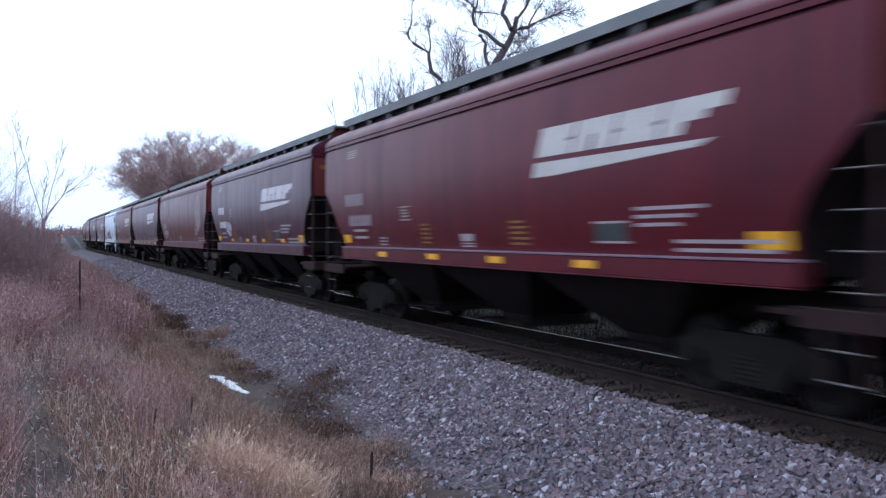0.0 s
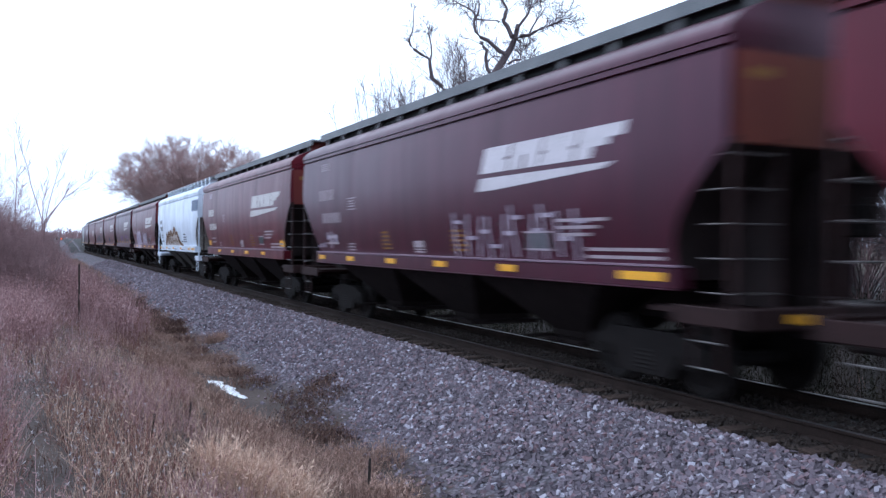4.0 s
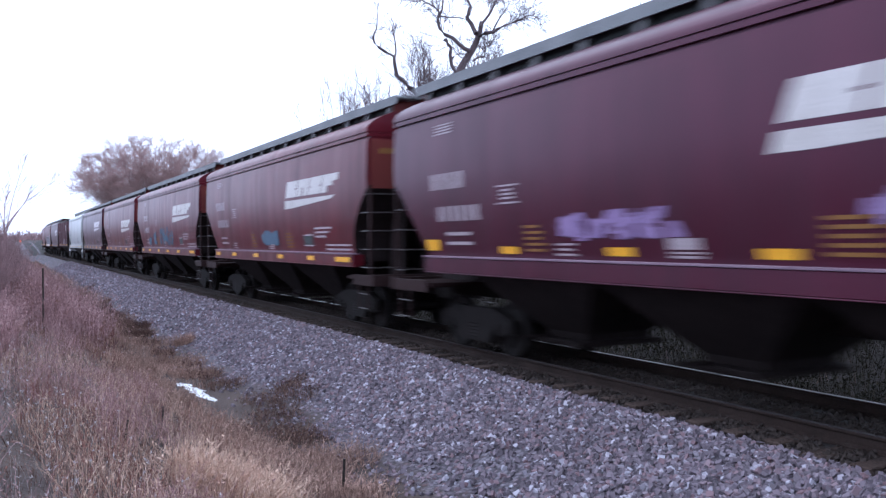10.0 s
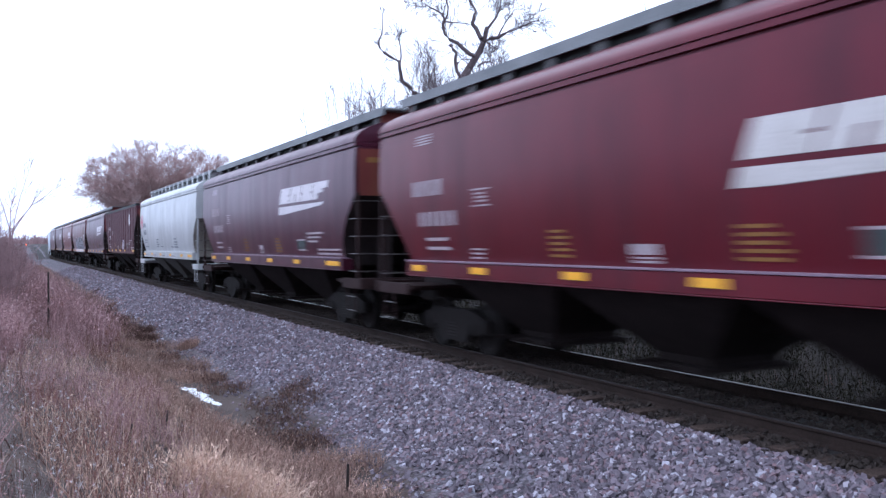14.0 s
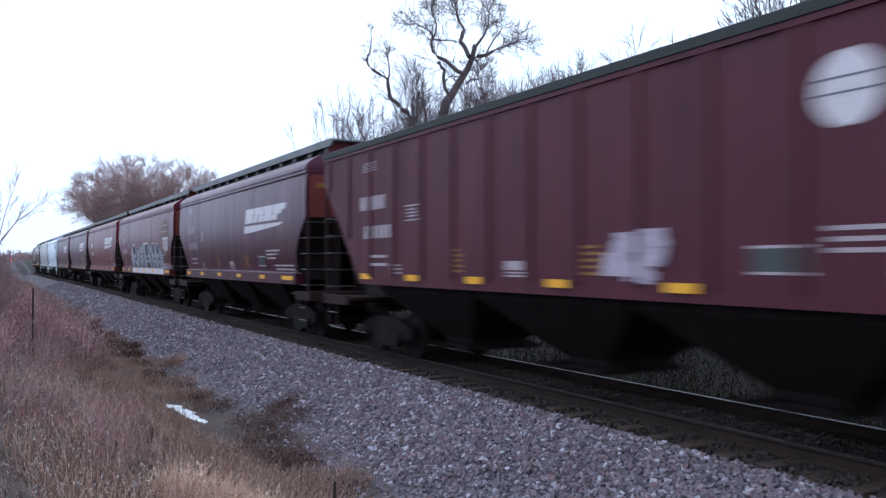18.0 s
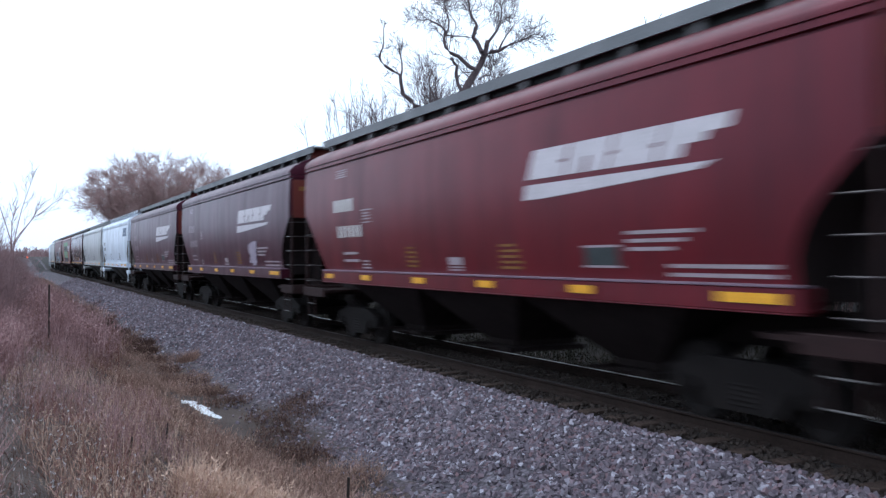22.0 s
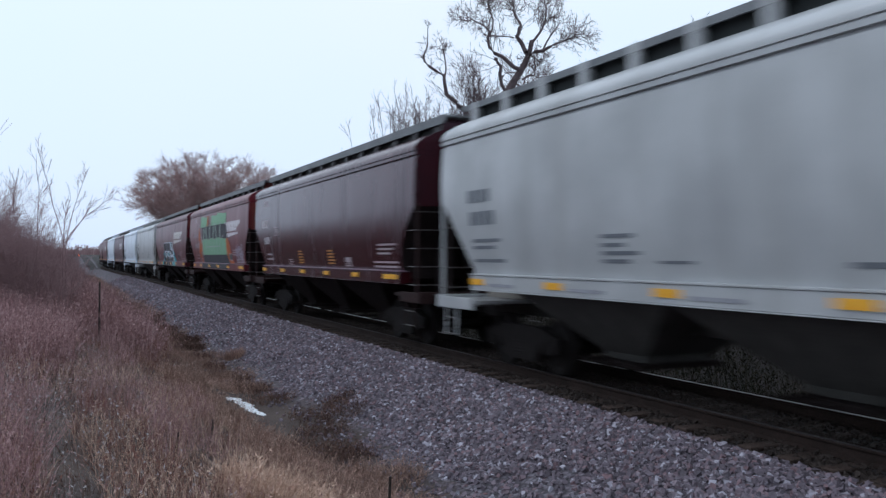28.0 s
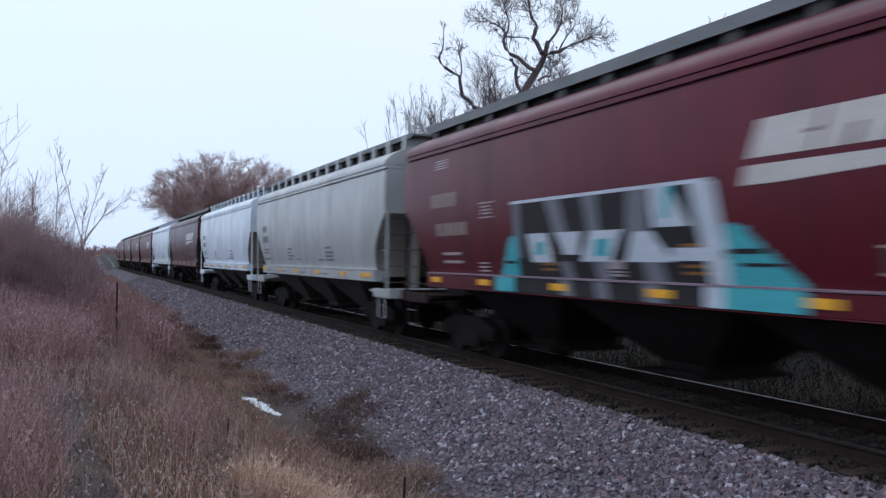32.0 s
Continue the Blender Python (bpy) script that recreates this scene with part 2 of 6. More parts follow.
# ---- ground ----
SECTION = [(-400, 4.0), (-60, 3.0), (-14, 2.3), (-6, 1.7), (-2.5, 0.95), (-1.2, 0.55), (0.0, 0.28), (1.0, 0.0), (1.8, -0.42), (2.6, -0.82),
           (3.3, -1.06), (4.1, -1.14), (4.7, -1.1), (5.2, -0.92), (6.0, -0.55), (6.6, -0.3), (6.9, -0.235), (7.1, -0.195), (7.5, -0.176),
           (9.1, -0.176), (9.4, -0.21), (9.75, -0.26), (11.2, -0.95), (13.0, -0.95), (16.0, 0.1), (20, 0.5), (60, 0.8), (400, 1.5), (2600, 1.0)]


def ground_z(x, y):
    if y > BEND_Y:
        x = x - (on_track(y)[0] - TRACK_X) * (1 if x < 100 else 0)
    xs = [p[0] for p in SECTION]
    z = float(np.interp(x, xs, [p[1] for p in SECTION]))
    if x < 5 or x > 11:
        k = min(1.0, abs(x - 8) / 6)
        z += k * (0.12 * noise.noise((x * 0.35, y * 0.3, 0)) + 0.25 * noise.noise((x * 0.07, y * 0.06, 3)) - 0.05)
        if -1.5 < x < 1.5 and -2 < y < 2:
            z = min(z, 0.35)
    return z


def soil_material():
    m, t, b = nodes_of("ground_soil_and_gravel")
    co = t.nodes.new("ShaderNodeTexCoord")
    sx = t.nodes.new("ShaderNodeSeparateXYZ")
    t.links.new(co.outputs["Object"], sx.inputs[0])
    vor = t.nodes.new("ShaderNodeTexVoronoi")
    vor.inputs["Scale"].default_value = 17
    t.links.new(co.outputs["Object"], vor.inputs["Vector"])
    sep = t.nodes.new("ShaderNodeSeparateColor")
    t.links.new(vor.outputs["Color"], sep.inputs[0])
    gravel = ramp(t, sep.outputs[0], [(0.0, (0.055, 0.047, 0.057)), (0.5, (0.13, 0.112, 0.135)), (0.85, (0.2, 0.18, 0.21)), (1.0, (0.15, 0.08, 0.085))])
    gap = ramp(t, vor.outputs["Distance"], [(0.35, (1, 1, 1)), (0.75, (0.36, 0.35, 0.35))])
    gravel = mixed(t, 1.0, gravel, gap, "MULTIPLY")
    n1, n2, n3 = tex_noise(t, 0.7, 6), tex_noise(t, 9, 6), tex_noise(t, 0.05, 4)
    soil = ramp(t, n1, [(0.3, (0.022, 0.014, 0.013)), (0.55, (0.05, 0.033, 0.028)), (0.75, (0.1, 0.072, 0.058))])
    soil = mixed(t, ramp(t, n2, [(0.35, (0.7,) * 3), (0.65, (0, 0, 0))]), soil, (0.07, 0.05, 0.043))
    field = ramp(t, n3, [(0.35, (0.09, 0.07, 0.05)), (0.65, (0.12, 0.095, 0.06))])
    wob = t.nodes.new("ShaderNodeMath")
    wob.operation = "MULTIPLY_ADD"
    t.links.new(n1, wob.inputs[0])
    wob.inputs[1].default_value = 1.6
    t.links.new(sx.outputs["X"], wob.inputs[2])
    edge = t.nodes.new("ShaderNodeMapRange")
    for k, v in (("From Min", 5.2), ("From Max", 5.7)):
        edge.inputs[k].default_value = v
    t.links.new(wob.outputs[0], edge.inputs["Value"])
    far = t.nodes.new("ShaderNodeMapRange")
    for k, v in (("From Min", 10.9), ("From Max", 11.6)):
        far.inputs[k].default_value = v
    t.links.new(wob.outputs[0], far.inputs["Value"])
    field_far = t.nodes.new("ShaderNodeMapRange")
    for k, v in (("From Min", 30.0), ("From Max", 60.0)):
        field_far.inputs[k].default_value = v
    t.links.new(wob.outputs[0], field_far.inputs["Value"])
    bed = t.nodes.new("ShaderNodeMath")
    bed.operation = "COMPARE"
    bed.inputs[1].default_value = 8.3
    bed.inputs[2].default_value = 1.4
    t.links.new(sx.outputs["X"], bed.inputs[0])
    dark_bed = mixed(t, 1.0, gravel, (0.16, 0.12, 0.1), "MULTIPLY")
    col = mixed(t, edge.outputs["Result"], soil, gravel)
    col = mixed(t, bed.outputs[0], col, dark_bed)
    # soil beyond the track is multiplied down: painted shade behind the train
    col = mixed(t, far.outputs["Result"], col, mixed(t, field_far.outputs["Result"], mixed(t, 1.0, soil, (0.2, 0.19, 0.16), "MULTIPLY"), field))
    t.links.new(col, b.inputs["Base Color"])
    b.inputs["Roughness"].default_value = 0.95
    bump(t, b, vor.outputs["Distance"], 0.5, -0.03)
    return m


def build_ground():
    xs = [-2600, -900, -400, -200, -100, -60, -35, -22, -14, -10] + [-8 + 0.5 * i for i in range(45)] + [15, 16, 18, 20, 24, 30, 40, 60, 100, 200, 400, 900, 2600]
    ys = [-2600, -900, -400, -200, -100, -50, -25, -12] + [-6 + 0.6 * i for i in range(110)] + [60 + 4 * i for i in range(50)] + [270, 300, 350, 420, 520, 700, 1000, 1600, 2600]
    co, fs = [], []
    for y in ys:
        bend = on_track(y)[0] - TRACK_X if y < 700 else on_track(700)[0] - TRACK_X
        for x in xs:
            co.append((x + (bend if -300 < x < 300 else 0), y, ground_z(x, min(y, BEND_Y))))
    n = len(xs)
    for j in range(len(ys) - 1):
        for i in range(n - 1):
            a = j * n + i
            fs.append((a, a + 1, a + n + 1, a + n))
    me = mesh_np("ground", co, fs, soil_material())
    for p in me.polygons:
        p.use_smooth = True
    tagged(new("ground", me), "brown soil and grey crushed-stone embankment beside the railway", "ground", kind="structure")


build_ground()


def build_rails():
    prof = [(-0.07, -0.17), (0.07, -0.17), (0.07, -0.155), (0.012, -0.13), (0.012, -0.045), (0.036, -0.03), (0.036, -0.004), (-0.036, -0.004),
            (-0.036, -0.03), (-0.012, -0.045), (-0.012, -0.13), (-0.07, -0.155)]
    stations = [-420, -100] + [-20 + 20 * i for i in range(9)] + [150 + 8 * i for i in range(60)]
    for side in (-0.7525, 0.7525):
        bm = bmesh.new()
        top = bmesh.new()
        rings, caps = [], []
        for s in stations:
            x, y, a = on_track(s)
            m = pose(x, y, 0, 0, 0, math.degrees(a))
            rings.append([bm.verts.new(m @ Vector((side + p, 0, q))) for p, q in prof])
            caps.append([top.verts.new(m @ Vector((side + p, 0, q))) for p, q in ((-0.034, -0.004), (-0.028, 0.0), (0.028, 0.0), (0.034, -0.004))])
        for r, q in zip(rings, rings[1:]):
            for i in range(len(prof)):
                bm.faces.new((r[i], q[i], q[(i + 1) % len(prof)], r[(i + 1) % len(prof)]))
        for r, q in zip(caps, caps[1:]):
            for i in range(3):
                top.faces.new((r[i], r[i + 1], q[i + 1], q[i]))
        bmesh.ops.recalc_face_normals(bm, faces=bm.faces[:])
        rail = part("rail", bm, RAIL_SIDE)
        # only the near head carries the painted dark reflection
        part("running_surface", top, RAIL_TOP if side > 0 else RAIL_SHADED, rail, "polished bright rail head" if side > 0 else "rail head painted dark for the wagons it mirrors")
        tagged(rail, "rusty steel rail with a polished head on timber sleepers", "rail", "rails of the track", "structure")


build_rails()


def build_sleepers():
    bm = box_bm(-1.3, 1.3, -0.115, 0.115, -0.345, -0.165, 0.012)
    me = bpy.data.meshes.new("sleeper")
    bm.to_mesh(me)
    bm.free()
    me.materials.append(SLEEPER)
    bed = tagged(new("sleeper_row"), "row of dark weathered timber railway sleepers", "sleepers", kind="structure")
    rnd = random.Random(3)
    n = 0
    far = bmesh.new()
    s = -30.0
    while s < 330:
        x, y, a = on_track(s)
        m = pose(x + rnd.uniform(-0.05, 0.05), y, rnd.uniform(-0.012, 0.012), 0, rnd.uniform(-0.4, 0.4), math.degrees(a) + rnd.uniform(-1.2, 1.2))
        if -2 < s < 120:
            piece("sleeper", me, bed, at=m)
        else:
            k = len(far.verts)
            far.from_mesh(me)
            far.verts.ensure_lookup_table()
            bmesh.ops.transform(far, matrix=m, verts=far.verts[k:])
        s += 0.54
    tagged(part("far_sleepers", far, SLEEPER, bed), kind="stuff")


build_sleepers()


# ---- the train ----
SILL0, SILL1, EAVE = 1.37, 1.63, 4.17


SILL_X = 1.565


def side_x(z, bow=0.055):
    """Half the body's width: widest above the middle, drawn in towards the sill."""
    return 1.6 - bow * (z - 3.25) ** 2


def skin_x(z, bow):
    """The outer skin, sill included."""
    return side_x(z, bow) if z > SILL1 else max(SILL_X, side_x(z, bow)) + 0.004


CUT, CUT_RIBBED = 3.0, 3.65


def inset(z, end, ribbed=False):
    """How far the body's end is drawn in at a height; the front end (-1) bulges, the rear end (1) slopes."""
    if ribbed:
        d = max(0.0, CUT_RIBBED - z)
        return 0.95 * d if end > 0 else min(1.18, 1.22 * d)
    if z >= CUT:
        return 0.0
    k = (CUT - z) / 1.5
    if end > 0:
        return 1.36 * k ** 0.88
    return 0.95 * math.sin(math.pi / 2 * min(1.0, 1.25 * k))


def end_y(z, hb, end, ribbed=False):
    return end * (hb - inset(z, end, ribbed))


CACHE = {}


def cached(key, name, make, material, sm=0, second=None):
    if key not in CACHE:
        bm = make()
        me = bpy.data.meshes.new(name)
        bm.to_mesh(me)
        bm.free()
        me.materials.append(material)
        if second:
            me.materials.append(second)
        if sm:
            smooth(me, sm)
        CACHE[key] = me
    return CACHE[key]


def body_bm(hb, bow, flat_roof):
    bm = bmesh.new()
    zs = [SILL0 + 0.1, SILL1, 1.8, 1.95, 2.1, 2.25, 2.4, 2.55, 2.7, 2.8, 2.88, 2.94, CUT, 3.3, CUT_RIBBED, 3.85, EAVE - 0.155]
    rings = [(side_x(z, bow), 0.0, z) for z in zs]
    x_e = rings[-1][0]
    if flat_roof:
        rings += [(x_e, 0, EAVE - 0.035), (x_e + 0.03, 0, EAVE - 0.03), (x_e + 0.03, 0, EAVE + 0.1), (x_e - 0.2, 0.02, EAVE + 0.14), (0.5, 0.02, EAVE + 0.26)]
    else:
        rings += [(x_e - 0.045, 0.012, EAVE - 0.152), (x_e - 0.045, 0.012, EAVE - 0.108), (x_e + 0.014, 0, EAVE - 0.104), (x_e + 0.016, 0, EAVE - 0.04),
                  (x_e - 0.01, 0.008, EAVE - 0.036), (x_e - 0.01, 0.008, EAVE - 0.018), (x_e + 0.02, 0, EAVE - 0.014),
                  (x_e + 0.022, 0, EAVE + 0.05), (x_e - 0.03, 0, EAVE + 0.13), (x_e - 0.13, 0.01, EAVE + 0.215),
                  (x_e - 0.3, 0.015, EAVE + 0.31), (0.98, 0.02, EAVE + 0.43), (0.4, 0.02, EAVE + 0.47)]
    loops = []
    for x, d, z in rings:
        front, rear = end_y(z, hb, -1, flat_roof) + d, end_y(z, hb, 1, flat_roof) - d
        loops.append([bm.verts.new(p) for p in ((-x, front, z), (x, front, z), (x, rear, z), (-x, rear, z))])
    for a, b in zip(loops, loops[1:]):
        for i in range(4):
            f = bm.faces.new((a[i], a[(i + 1) % 4], b[(i + 1) % 4], b[i]))
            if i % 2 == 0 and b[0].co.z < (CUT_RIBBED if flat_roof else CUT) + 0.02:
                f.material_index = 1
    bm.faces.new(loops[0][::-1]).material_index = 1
    bm.faces.new(loops[-1])
    return bm


def rib_bm(low):
    bm = bmesh.new()
    add_box(bm, -1.632, -1.55, -0.055, 0.055, low, EAVE - 0.02)
    return bm


def slab(u0, u1, z0, z1, hb, skew=0.0, bow=0.055, lift=0.006, n=3, u2=None, u3=None):
    """A marking on the side towards the bank: an area from u0 to u1 (metres from the rear end), leaning by skew per metre of height.
    u2, u3: the ends at the top, where they differ."""
    u2 = u0 if u2 is None else u2
    u3 = u1 if u3 is None else u3
    zs = [z0 + (z1 - z0) * i / n for i in range(n + 1)]
    if z0 < SILL1 < z1:
        zs = sorted([z for z in zs if abs(z - SILL1) > 0.02] + [SILL1 - 0.001, SILL1 + 0.014])
    co = []
    for z in zs:
        k = (z - z0) / (z1 - z0)
        a, b = u0 + (u2 - u0) * k + skew * (z - z0), u1 + (u3 - u1) * k + skew * (z - z0)
        x = -(skin_x(z, bow) + lift)
        co.append(((x, hb - a, z), (x, hb - b, z)))
    return co


def marks_bm(slabs):
    bm = bmesh.new()
    for co in slabs:
        vs = [(bm.verts.new(a), bm.verts.new(b)) for a, b in co]
        for (a, b), (c, d) in zip(vs, vs[1:]):
            bm.faces.new((a, b, d, c))
    bmesh.ops.remove_doubles(bm, verts=bm.verts[:], dist=0.0008)
    return bm


def disc(uc, zc, r, hb, n=12, lift=0.006, bow=0.055, squash=1.0):
    co = []
    for i in range(n + 1):
        a = math.pi * (i / n) - math.pi / 2
        z, w = zc + r * math.sin(a), max(0.004, r * squash * math.cos(a))
        x = -(side_x(z, bow) + lift)
        co.append(((x, hb - uc + w, z), (x, hb - uc - w, z)))
    return co


def chute_bm(half_top):
    bm = bmesh.new()
    lv = [(1.42, half_top, SILL1), (1.38, half_top, SILL0 - 0.02), (0.62, 0.5, 0.52), (0.6, 0.48, 0.42)]
    loops = [[bm.verts.new(p) for p in ((-x, -h, z), (x, -h, z), (x, h, z), (-x, h, z))] for x, h, z in lv]
    for a, b in zip(loops, loops[1:]):
        for i in range(4):
            bm.faces.new((a[i], b[i], b[(i + 1) % 4], a[(i + 1) % 4]))
    bm.faces.new(loops[-1][::-1])
    bm.faces.new(loops[0])
    return bm


def gate_bm():
    bm = box_bm(-0.78, 0.78, -0.56, 0.56, 0.33, 0.415, 0.01)
    add_box(bm, -0.95, 0.95, -0.05, 0.05, 0.35, 0.4)
    add_tube(bm, [(-1.25, 0.3, 0.44), (-0.7, 0.3, 0.44)], 0.03, 6)
    return bm


def side_frame_bm():
    bm = bmesh.new()
    out = [(-1.18, 0.62), (-0.62, 0.78), (0.62, 0.78), (1.18, 0.62), (1.18, 0.4), (1.02, 0.36), (1.02, 0.52), (0.72, 0.52), (0.5, 0.2), (-0.5, 0.2),
           (-0.72, 0.52), (-1.02, 0.52), (-1.02, 0.36), (-1.18, 0.4)]
    add_prism(bm, out, -0.07, 0.07)
    return bm


def spring_bm():
    """A nest of coil springs, one bellows-like body."""
    bm = bmesh.new()
    n, rings = 14, []
    for k in range(11):
        r = 0.078 if k % 2 else 0.06
        rings.append([bm.verts.new((r * math.cos(2 * math.pi * i / n), (r + 0.17) * math.sin(2 * math.pi * i / n), 0.25 + 0.028 * k)) for i in range(n)])
    for a, b in zip(rings, rings[1:]):
        for i in range(n):
            bm.faces.new((a[i], a[(i + 1) % n], b[(i + 1) % n], b[i]))
    bm.faces.new(rings[0][::-1])
    bm.faces.new(rings[-1])
    return bm


def wheel_bm():
    """A wheelset about its own axle: treads, flanges, plates, axle and bearing caps."""
    bm = bmesh.new()
    n = 20
    prof = [(0.0, 0.09), (1.03, 0.09), (1.03, 0.12), (0.92, 0.12), (0.91, 0.09), (0.82, 0.09), (0.82, 0.2), (0.775, 0.33), (0.80, 0.395), (0.80, 0.452),
            (0.70, 0.457), (0.695, 0.485), (0.672, 0.485), (0.672, 0.395), (0.72, 0.33), (0.72, 0.2), (0.70, 0.09), (0.66, 0.08)]
    for sgn in (-1, 1):
        rings = []
        for x, r in prof[1:]:
            rings.append([bm.verts.new((sgn * x, r * math.cos(2 * math.pi * i / n), r * math.sin(2 * math.pi * i / n))) for i in range(n)])
        bm.faces.new(rings[0])
        for a, b in zip(rings, rings[1:]):
            for i in range(n):
                bm.faces.new((a[i], a[(i + 1) % n], b[(i + 1) % n], b[i]))
        for i in range(3):
            a = 2 * math.pi * i / 3
            add_box(bm, *sorted((sgn * 1.03, sgn * 1.045)), 0.07 * math.cos(a) - 0.018, 0.07 * math.cos(a) + 0.018, 0.07 * math.sin(a) - 0.018, 0.07 * math.sin(a) + 0.018)
    add_tube(bm, [(-0.67, 0, 0), (0, 0, 0), (0.67, 0, 0)], 0.085, 12)
    bmesh.ops.recalc_face_normals(bm, faces=bm.faces[:])
    return bm


def bolster_bm():
    bm = box_bm(-1.0, 1.0, -0.2, 0.2, 0.52, 0.74, 0.03)
    add_tube(bm, [(0, 0, 0.74), (0, 0, 0.9)], 0.2, 12)
    add_box(bm, -0.85, 0.85, -0.62, -0.5, 0.3, 0.42, 0.01)
    add_box(bm, -0.85, 0.85, 0.5, 0.62, 0.3, 0.42, 0.01)
    return bm


def ladder_bm(sx, z0, z1, y):
    """The stile at the corner and a thin inner one, joined by a foot."""
    bm = bmesh.new()
    a, b = sorted((sx * 1.5, sx * 1.56))
    add_box(bm, a, b, y - 0.03, y + 0.03, z0, z1, 0.006)
    a, b = sorted((sx * 0.84, sx * 0.87))
    add_box(bm, a, b, y - 0.012, y + 0.012, z0, z1)
    a, b = sorted((sx * 0.85, sx * 1.53))
    add_box(bm, a, b, y - 0.012, y + 0.012, z0, z0 + 0.03)
    return bm


def rung_bm(sx, sgn, y, reach):
    """A round bar across the end, bent round the corner post along the side."""
    bm = bmesh.new()
    add_tube(bm, [(sx * 0.86, y, 0), (sx * 1.2, y + sgn * 0.01, 0), (sx * 1.5, y + sgn * 0.01, 0), (sx * 1.55, y - sgn * 0.03, 0), (sx * 1.55, y - sgn * reach, 0)], 0.012, 5)
    return bm


def platform_bm(sgn, hb, he):
    """Deck from the sloped body out to the end of the underframe."""
    a, b = sorted((sgn * (hb - 1.35), sgn * he))
    return box_bm(-1.49, 1.49, a, b, 1.1, 1.16)


def side_beam_bm(sgn, sx, hb, he):
    """The channel along the deck's side, up to the body sill."""
    a, b = sorted((sgn * (hb - (1.25 if sgn > 0 else 0.9)), sgn * (he - 0.1)))
    c, d = sorted((sx * 1.5, sx * 1.555))
    return box_bm(c, d, a, b, 0.99, 1.2, 0.01)


def end_beam_bm(sgn, he):
    c, d = sorted((sgn * (he - 0.09), sgn * he))
    return box_bm(-1.57, 1.57, c - 0.002, d + 0.002, 0.98, 1.22, 0.015)


def coupler_bm(sgn, he, reach):
    bm = bmesh.new()
    a, b = sorted((sgn * (he - 0.7), sgn * (reach - 0.1)))
    add_box(bm, -0.09, 0.09, a, b, 0.78, 0.96, 0.015)
    a, b = sorted((sgn * (reach - 0.32), sgn * (reach + 0.03)))
    add_box(bm, -0.17, 0.13, a, b, 0.72, 1.01, 0.04)
    add_tube(bm, [(0.3, sgn * (he - 0.05), 0.9), (0.32, sgn * (he + 0.25), 0.62), (0.22, sgn * reach, 0.5)], 0.025, 6)
    return bm


def step_bm(sgn, sx, hb):
    """The two hangers of a stirrup step."""
    bm = bmesh.new()
    y = sgn * (hb - 0.35)
    x = sx * 1.53
    for dy in (-0.23, 0.23):
        add_box(bm, x - 0.012, x + 0.012, y + dy - 0.02, y + dy + 0.02, 0.5, 1.02)
    add_box(bm, x - 0.01, x + 0.01, y - 0.23, y + 0.23, 0.98, 1.01)
    return bm


def tread_bm(sgn, sx, hb):
    y, x = sgn * (hb - 0.35), sx * 1.53
    return box_bm(x - 0.025, x + 0.025, y - 0.225, y + 0.225, 0.5, 0.516, 0.004)


def board_bm(hb, sx):
    a, b = sorted((sx * 0.62, sx * 0.983))
    return box_bm(a, b, -hb - 0.32, hb + 0.32, EAVE + 0.68, EAVE + 0.72)


def board_edge_bm(hb, sx, low):
    """The folded edge of the walkway, cut off aslant at both ends."""
    a, b = sorted((sx * 0.985, sx * 1.02))
    bm = bmesh.new()
    add_prism(bm, [(-hb - 0.32, EAVE + 0.7), (-hb - 0.2, EAVE + low), (hb + 0.2, EAVE + low), (hb + 0.32, EAVE + 0.7), (hb + 0.32, EAVE + 0.74), (-hb - 0.32, EAVE + 0.74)], a, b)
    return bm


def board_web_bm(hb, sx):
    a, b = sorted((sx * 0.82, sx * 0.86))
    return box_bm(a, b, -hb + 0.03, hb - 0.03, EAVE + 0.42, EAVE + 0.678)


def bracket_bm(sx, w, pale):
    a, b = sorted((sx * 0.96, sx * (1.03 if pale else 0.98)))
    bm = box_bm(a, b, -w, w, EAVE + 0.4, EAVE + (0.745 if pale else 0.68))
    a, b = sorted((sx * 0.83, sx * 0.97))
    return add_box(bm, a, b, -0.02, 0.02, EAVE + 0.42, EAVE + 0.63)


def hatch_bm(length):
    bm = box_bm(-0.42, 0.42, -length / 2, length / 2, EAVE + 0.45, EAVE + 0.64, 0.03)
    for k in (-0.3, 0.3):
        add_box(bm, -0.46, 0.46, k * length - 0.04, k * length + 0.04, EAVE + 0.64, EAVE + 0.68)
    return bm


def brake_wheel_bm(he):
    bm = bmesh.new()
    pts = [(0.75 + 0.27 * math.cos(a), -he + 0.28, 2.2 + 0.27 * math.sin(a)) for a in [2 * math.pi * i / 16 for i in range(17)]]
    add_tube(bm, pts, 0.016, 5)
    for i in range(5):
        a = 2 * math.pi * i / 5
        add_tube(bm, [(0.75, -he + 0.28, 2.2), (0.75 + 0.14 * math.cos(a), -he + 0.28, 2.2 + 0.14 * math.sin(a)), (0.75 + 0.27 * math.cos(a), -he + 0.28, 2.2 + 0.27 * math.sin(a))], 0.01, 4)
    add_box(bm, 0.6, 0.9, -he + 0.3, -he + 0.55, 2.0, 2.4, 0.02)
    return bm


